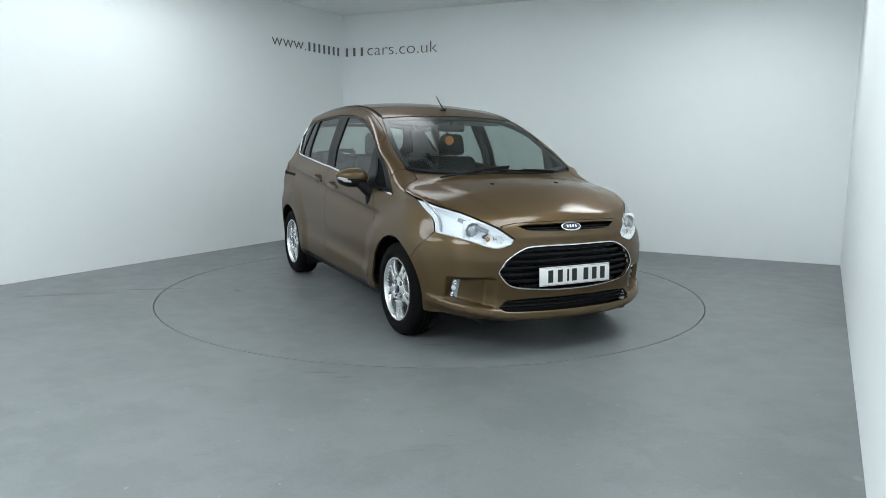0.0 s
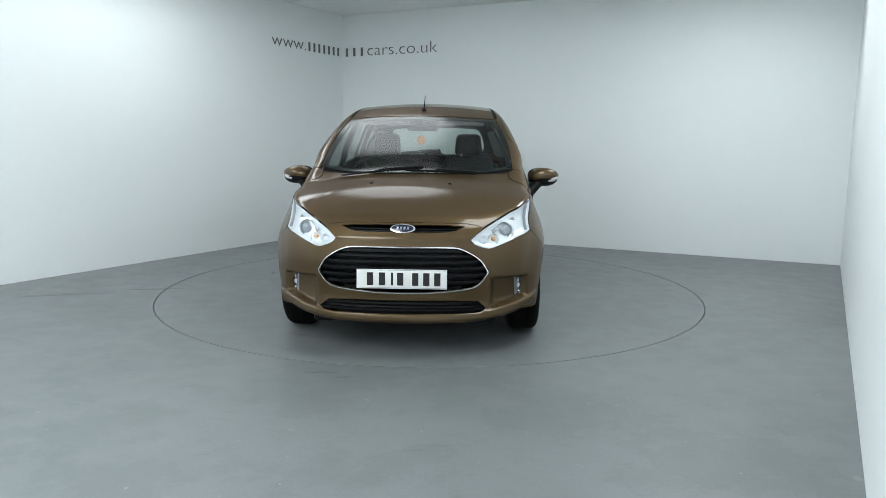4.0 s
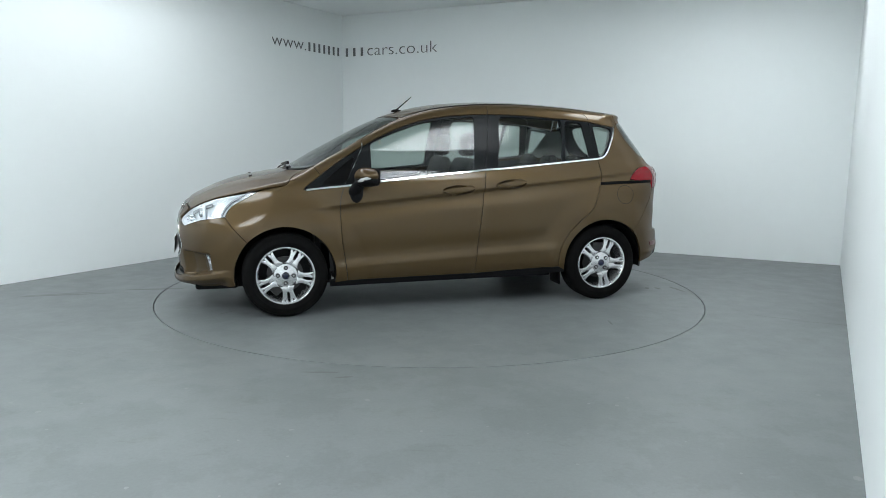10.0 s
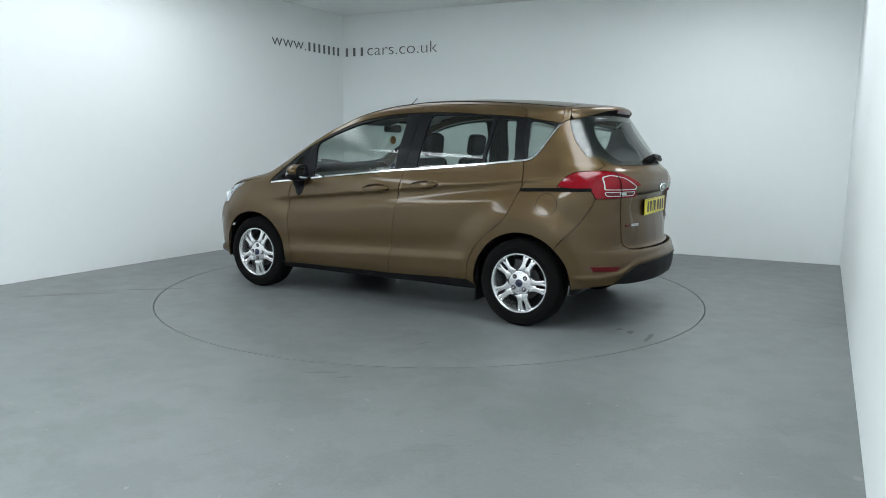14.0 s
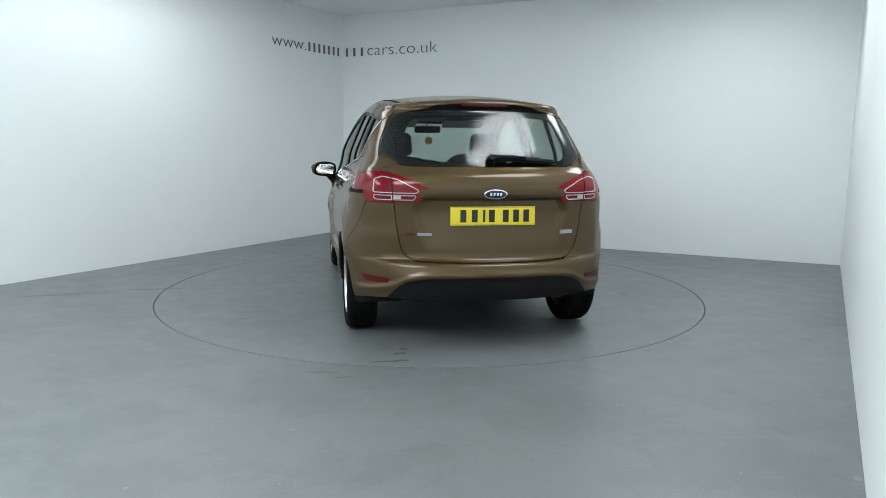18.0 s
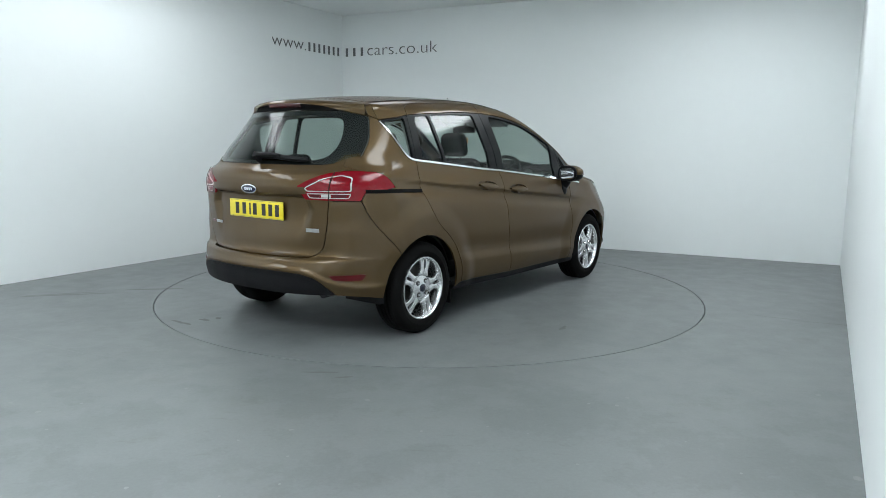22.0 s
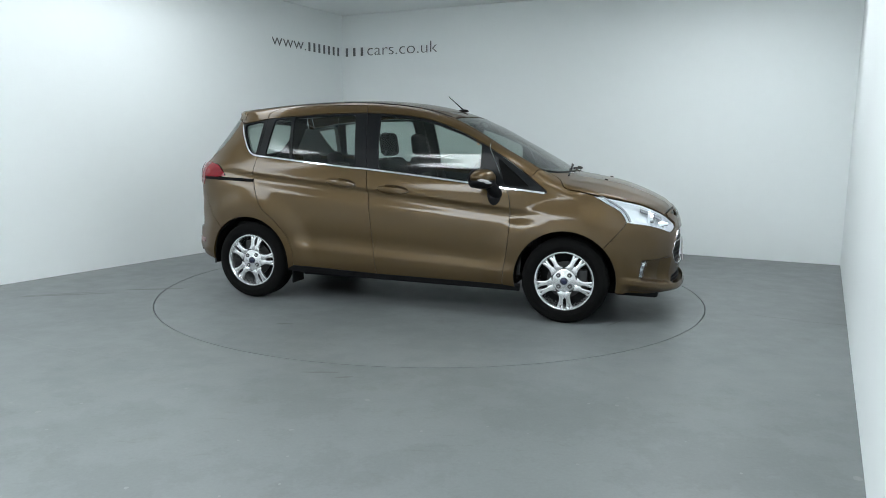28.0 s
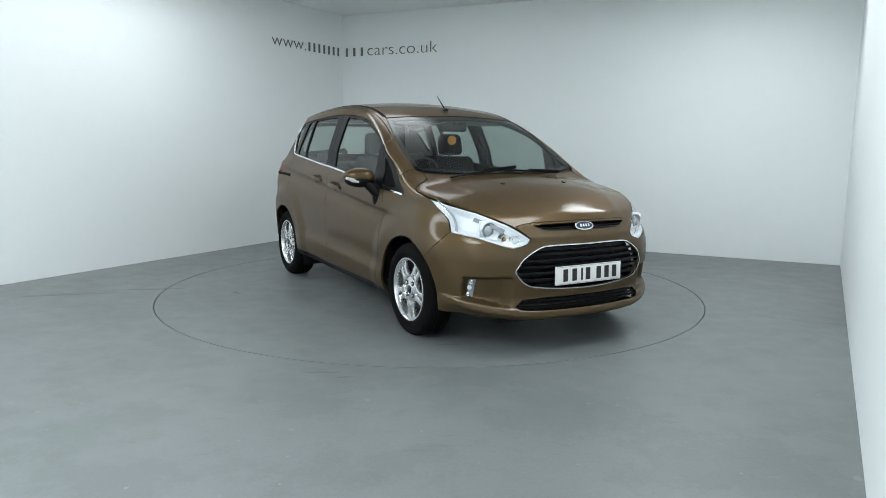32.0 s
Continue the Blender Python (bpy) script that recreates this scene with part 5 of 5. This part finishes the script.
    panel("roof_joint", "top", ribbon(ditch, "top", -0.013, 0.013), MATT_BLACK, {1: car, -1: car}, gap=0, lift=0.0012, deep=0, step=0.03, label="black roof joint strip")


GLASS_BALL = mat("projector_lens", (0.34, 0.36, 0.39), 0.05, metal=0.3, coat=1.0, noise_scale=20, amount=0.05)


def seat(x, y, w, kind):
    thing = put("seat", None, car, "charcoal cloth seat", pose(x, y, 0.27))
    rec = radians(-16 if kind == "front" else -20)
    part("cushion", box((0.50, w, 0.17), (0.16, 0, 0.20), 0.06, 4), CLOTH, thing)
    h = 0.64 if kind == "front" else 0.58
    back = box((0.13, w, h), (0, 0, h / 2), 0.055, 4)
    for v in back.verts:
        k = max(0, v.co.z / h)
        v.co.y *= 1 - 0.16 * k * k
        v.co.x *= 1 - 0.25 * k
    bmesh.ops.transform(back, matrix=Matrix.Translation((-0.08, 0, 0.24)) @ Matrix.Rotation(rec, 4, "Y"), verts=back.verts)
    part("backrest", back, CLOTH, thing)
    if kind == "front":
        for s in (1, -1):
            bol = box((0.10, 0.09, 0.46), (0.05, s * (w / 2 - 0.055), 0.26), 0.04, 3)
            bmesh.ops.transform(bol, matrix=Matrix.Translation((-0.06, 0, 0.24)) @ Matrix.Rotation(rec, 4, "Y"), verts=bol.verts)
            part("bolster", bol, CLOTH, thing)
    top = Vector((-0.08, 0, 0.24)) + Matrix.Rotation(rec, 3, "Y") @ Vector((0, 0, h))
    rest = put("head_restraint", None, thing)
    hr = box((0.09, 0.235, 0.185 if kind == "front" else 0.12), (0, 0, 0.0), 0.042, 4)
    for v in hr.verts:
        v.co.y *= 1 - 0.12 * max(0, v.co.z / 0.09)
    up = 0.105 if kind == "front" else 0.035
    bmesh.ops.transform(hr, matrix=Matrix.Translation(top + Vector((-0.015, 0, up))) @ Matrix.Rotation(rec * 0.5, 4, "Y"), verts=hr.verts)
    part("pad", hr, CLOTH, rest)
    for s in (1, -1):
        part("post", tube([tuple(top + Vector((0.0, s * 0.06, -0.05))), tuple(top + Vector((-0.012, s * 0.06, 0.05)))], 0.006, 8), CHROME, rest)


def build_cabin():
    for y in (0.355, -0.355):
        seat(0.02, y, 0.50, "front")
    for y in (0.46, 0.0, -0.46):
        seat(-0.84, y, 0.44, "rear")
    # dashboard
    dash = put("dashboard", None, car)
    body = [(1.06, 0.955), (0.92, 0.985), (0.74, 0.965), (0.60, 0.925), (0.55, 0.86), (0.60, 0.70), (0.72, 0.55), (1.0, 0.50)]
    m = Matrix(((1, 0, 0, 0), (0, 0, 1, 0), (0, 1, 0, 0), (0, 0, 0, 1)))
    bm = prism(body, 1.36, Matrix.Translation((0, -0.68, 0)) @ m)
    bmesh.ops.recalc_face_normals(bm, faces=bm.faces)
    bmesh.ops.bevel(bm, geom=bm.edges[:], offset=0.012, segments=2, affect="EDGES", profile=0.5)
    part("dash_top", bm, CABIN, dash)
    part("binnacle", box((0.20, 0.32, 0.09), (0.66, -0.36, 0.975), 0.035, 3), CABIN, dash)
    part("centre_stack", box((0.10, 0.26, 0.34), (0.60, 0.0, 0.80), 0.03, 3), GLOSS_BLACK, dash)
    part("console", box((0.70, 0.20, 0.26), (0.25, 0.0, 0.40), 0.04, 3), CABIN, dash)
    # steering wheel
    wheel = put("steering_wheel", None, car, m=pose(0.47, -0.36, 0.965) @ Matrix.Rotation(radians(-66), 4, "Y"))
    part("rim", tube([(0.18 * math.cos(a), 0.18 * math.sin(a), 0) for a in np.linspace(0, 2 * math.pi, 40, endpoint=False)], 0.016, 10, True), CABIN, wheel)
    part("hub", lathe([(0.001, 0.03), (0.05, 0.028), (0.07, 0.01), (0.06, -0.03), (0.001, -0.03)], 24, "z"), CABIN, wheel)
    for a in (90, 210, 330):
        c, s = math.cos(radians(a)), math.sin(radians(a))
        part("spoke", tube([(0.05 * c, 0.05 * s, 0), (0.175 * c, 0.175 * s, 0)], [0.022, 0.014], 8, flat=0.5), CABIN, wheel)
    # trims
    for s in (1, -1):
        out = np.array([(0.93, 0.30), (0.93, 0.905), (0.60, 0.940), (0.24, 0.982), (-0.26, 1.030), (-0.60, 1.058), (-1.02, 1.098), (-1.22, 1.115), (-1.62, 1.10), (-1.70, 0.90), (-1.70, 0.70), (-1.65, 0.66), (-0.85, 0.66), (-0.85, 0.30)])
        panel("door_trim", "side", evenly(out, 0.06), CABIN, car, both=False, gap=0, lift=-0.075, deep=0, step=0.08) if s > 0 else None
    trims = [o for o in car.children if o.name.startswith("door_trim")]
    for o in trims:
        c = o.copy()
        scene.collection.objects.link(c)
        c.scale = (1, -1, 1)
    post = np.array([(-1.20, 1.125), (-1.19, 1.40), (-1.44, 1.38), (-1.50, 1.39), (-1.66, 1.15), (-1.62, 1.12)])
    hole = np.array([(-1.235, 1.165), (-1.225, 1.385), (-1.385, 1.36), (-1.33, 1.25), (-1.285, 1.175)])
    panel("pillar_trim", "side", evenly(post, 0.05), LINER, {1: car, -1: car}, [hole], gap=0, lift=-0.035, deep=0, step=0.06)
    lin = np.array([(0.36, 0.50), (-0.3, 0.50), (-1.40, 0.485), (-1.55, 0.40), (-1.55, -0.40), (-1.40, -0.485), (-0.3, -0.50), (0.36, -0.50)])
    panel("headliner", "top", evenly(lin, 0.08), LINER, car, both=False, gap=0, lift=-0.035, deep=0, step=0.1, label="pale grey headliner")
    part("parcel_shelf", box((0.42, 1.06, 0.03), (-1.46, 0, 1.035), 0.01), CABIN, car)
    part("boot_trim", joined(box((0.03, 1.15, 0.50), (-1.80, 0, 0.80), 0.01), box((0.75, 1.15, 0.03), (-1.45, 0, 0.56))), CABIN, car, smooth=False)
    part("cabin_floor", box((2.0, 1.40, 0.03), (-0.10, 0, 0.27)), CABIN, car, smooth=False)
    # driving mirror and what hangs from it
    mirror = put("rear_view_mirror", None, car)
    part("shell", box((0.035, 0.24, 0.065), (0.395, 0.0, 1.365), 0.018, 3), CABIN, mirror)
    part("stem", tube([(0.40, 0, 1.375), (0.43, 0, 1.43)], 0.012, 8), CABIN, mirror)
    fresh = put("air_freshener", None, car)
    part("card", lathe([(0.001, -0.002), (0.034, -0.002), (0.036, 0.0), (0.034, 0.002), (0.001, 0.002)], 20), ORANGE, fresh, "orange fruit-slice card", m=pose(0.40, -0.012, 1.265, 0, 0, 80))
    part("cord", tube([(0.40, -0.012, 1.300), (0.40, -0.005, 1.345)], 0.0012, 6), CABIN, fresh)
    # sun visors
    for s in (1, -1):
        part("sun_visor", box((0.17, 0.36, 0.02), (0.27, s * 0.30, 1.415), 0.008, 2, Matrix.Rotation(radians(18), 4, "Y")), LINER, car)


# ---------------------------------------------------------------- lettering and marks
def text_mesh(body, size):
    cu = bpy.data.curves.new("lettering", "FONT")
    cu.body, cu.size, cu.extrude, cu.offset = body, size, 0.002, -0.0035
    ob = new("lettering", cu)
    bpy.context.view_layer.update()
    me = bpy.data.meshes.new_from_object(ob)
    bpy.data.objects.remove(ob)
    me.materials.clear()
    me.materials.append(INK)
    return me


def wall_sign():
    sign = tagged(put("wall_lettering", None), "dark grey web address lettering running round the wall's corner", "sign")
    base = 2.415

    def spot(a, d, along, back):
        # upright on the wall: x along it, z out of it
        out = Vector((-along.y, along.x)) if Vector((-along.y, along.x)).dot(-a) > 0 else Vector((along.y, -along.x))
        p = a + along * d
        m = Matrix(((along.x, 0, out.x, p.x + out.x * 0.003), (along.y, 0, out.y, p.y + out.y * 0.003), (0, 1, 0, base), (0, 0, 0, 1)))
        return m

    for a, along, words, start, length, size in ((CORNER_L, -TO_L, "www.", -1.375, 0.62, 0.22), (CORNER_L, ALONG, "cars.co.uk", 0.405, 1.055, 0.22)):
        me = text_mesh(words, size)
        xs = [v.co.x for v in me.vertices]
        k = length / (max(xs) - min(xs))
        for v in me.vertices:
            v.co.x = (v.co.x - min(xs)) * k
        put("letters", me, sign, m=spot(a, start, along, 0))
    for a, along, starts in ((CORNER_L, -TO_L, [-0.72 + i * 0.099 for i in range(7)]), (CORNER_L, ALONG, [0.045, 0.165, 0.285])):
        for i, d in enumerate(starts):
            part("bar", box((0.036, 0.112, 0.003), (0.031, 0.056, 0)), INK, sign, smooth=False, m=spot(a, d, along, 0))


SCUFF_PALE = mat("pale_scuff", (0.22, 0.23, 0.228), 0.6, noise_scale=30, amount=0.25)
GREASE = mat("dark_grease", (0.055, 0.056, 0.054), 0.4, noise_scale=25, amount=0.4)
SCUFF_DARK = mat("dark_scuff", (0.115, 0.12, 0.118), 0.5, noise_scale=20, amount=0.3)


def scuff(name, x, y, turn, a, b, material, parent, rnd):
    n = 12
    pts = []
    for i in range(n):
        t = 2 * math.pi * i / n
        k = 0.6 + 0.6 * rnd.random()
        pts.append((a * k * math.cos(t), b * k * math.sin(t), 0))
    me = mesh_of(name, pts, [tuple(range(n))], material)
    return put(name, me, parent, m=pose(x, y, 0.0012, 0, 0, turn))


def build_marks():
    rnd = random.Random(5)
    for x, y, turn, a, b, k in ((-1.75, -0.65, 30, 0.05, 0.006, 0), (1.2, -1.3, -20, 0.06, 0.008, 0), (0.35, -1.75, 10, 0.04, 0.010, 0), (-0.9, 1.5, 75, 0.08, 0.008, 1), (1.7, 0.55, 40, 0.10, 0.006, 1), (-0.55, -1.55, 12, 0.07, 0.02, 1),
                                (1.62, -0.75, 64, 0.12, 0.006, 1), (-1.3, -1.2, 50, 0.05, 0.007, 0), (0.2, 1.8, 0, 0.05, 0.01, 0), (-1.9, 0.4, 80, 0.05, 0.008, 0)):
        scuff("scuff", x, y, turn, a, b, (SCUFF_PALE, SCUFF_DARK)[k], turntable, rnd)
    for x, y, turn, a, b, k in ((-2.36, -1.81, -30, 0.46, 0.006, 0), (-2.96, -0.40, 15, 0.40, 0.020, 1), (-3.0, -0.36, 18, 0.30, 0.012, 1), (-0.60, -2.32, -2, 0.12, 0.012, 1), (-0.45, -2.40, 8, 0.05, 0.010, 1)):
        tagged(scuff("floor_scuff", x, y, turn, a, b, (SCUFF_PALE, SCUFF_DARK)[k], None, rnd), ("thin pale scrape on the grey floor", "dark rubber smear on the grey floor")[k], "scuff", kind="stuff")
    # a thin arc scratched near the side wall, a broad smear beside the turntable
    for x, y, turn, a, b in ((2.86, -1.22, -24, 0.22, 0.005), (2.50, -1.02, -30, 0.20, 0.004), (-2.35, -0.15, 8, 0.30, 0.03)):
        tagged(scuff("floor_scuff", x, y, turn, a, b, SCUFF_DARK, None, rnd), "dark rubber smear on the grey floor", "scuff", kind="stuff")
    # oil spots carried round by the turntable
    for x, y, turn, a, b in ((-2.06, 0.621, 267.8, 0.11, 0.02), (-2.056, 0.541, 271.8, 0.06, 0.016), (-1.916, 0.54, 275.8, 0.045, 0.026), (-1.829, 0.494, 245.8, 0.03, 0.022)):
        scuff("oil_spot", x, y, turn, a, b, GREASE, turntable, rnd)
    bm = bmesh.new()
    marks = [(-3.3, 0.75, 0.012), (2.55, -1.56, 0.012), (1.62, -3.55, 0.02), (2.0, -2.4, 0.01), (-1.8, -2.9, 0.012), (-0.6, -3.1, 0.01), (0.9, -2.8, 0.012), (-2.6, -1.9, 0.014), (2.9, -0.2, 0.012)]
    marks += [(-1.23, -2.58, 0.012), (-0.3, -2.74, 0.014), (0.98, -2.7, 0.010), (2.56, -1.73, 0.012), (1.96, -2.65, 0.014), (-1.99, -2.79, 0.010)]
    marks += [(rnd.uniform(-3.0, 1.6), rnd.uniform(-4.2, -2.4), rnd.uniform(0.004, 0.009)) for _ in range(26)]
    for x, y, r in marks:
        bm.faces.new([bm.verts.new((x + r * (0.7 + 0.6 * rnd.random()) * math.cos(t), y + r * (0.7 + 0.6 * rnd.random()) * math.sin(t), 0.0012)) for t in np.linspace(0, 2 * math.pi, 9, endpoint=False)])
    tagged(part("floor_specks", bm, SCUFF_PALE, None, smooth=False), "pale chips and specks on the grey floor", "specks", kind="stuff")


turntable = build_turntable()
build_body()
build_front()
build_rear()
build_front_details()
build_mirrors()
build_wheels()
build_underside()
build_rear_details()
build_cabin()
wall_sign()
build_marks()


# ---------------------------------------------------------------- motion
RATE = -11.89
CAR_IN_TABLE = (0.031, -0.041)
TURNS = [(0.0, -63.72), (0.6, -63.72), (1.0, -64.28), (1.5, -66.29), (2.0, -70.19), (2.5, -75.6)] + [(t, -75.6 + RATE * (t - 2.5)) for t in range(4, 31)] + [(30.6, -75.6 + RATE * 28.1), (31.0, -414.1), (31.5, -418.3), (32.0, -420.87)]


def motions():
    table_rows, car_rows = [], []
    for t, a in TURNS:
        m = pose(0, 0, 0, 0, 0, a)
        table_rows.append((t, pose(*DISC_AT, 0) @ m))
        car_rows.append((t, m @ pose(*CAR_IN_TABLE, 0)))
    walk(turntable, table_rows)
    walk(car, car_rows)


motions()
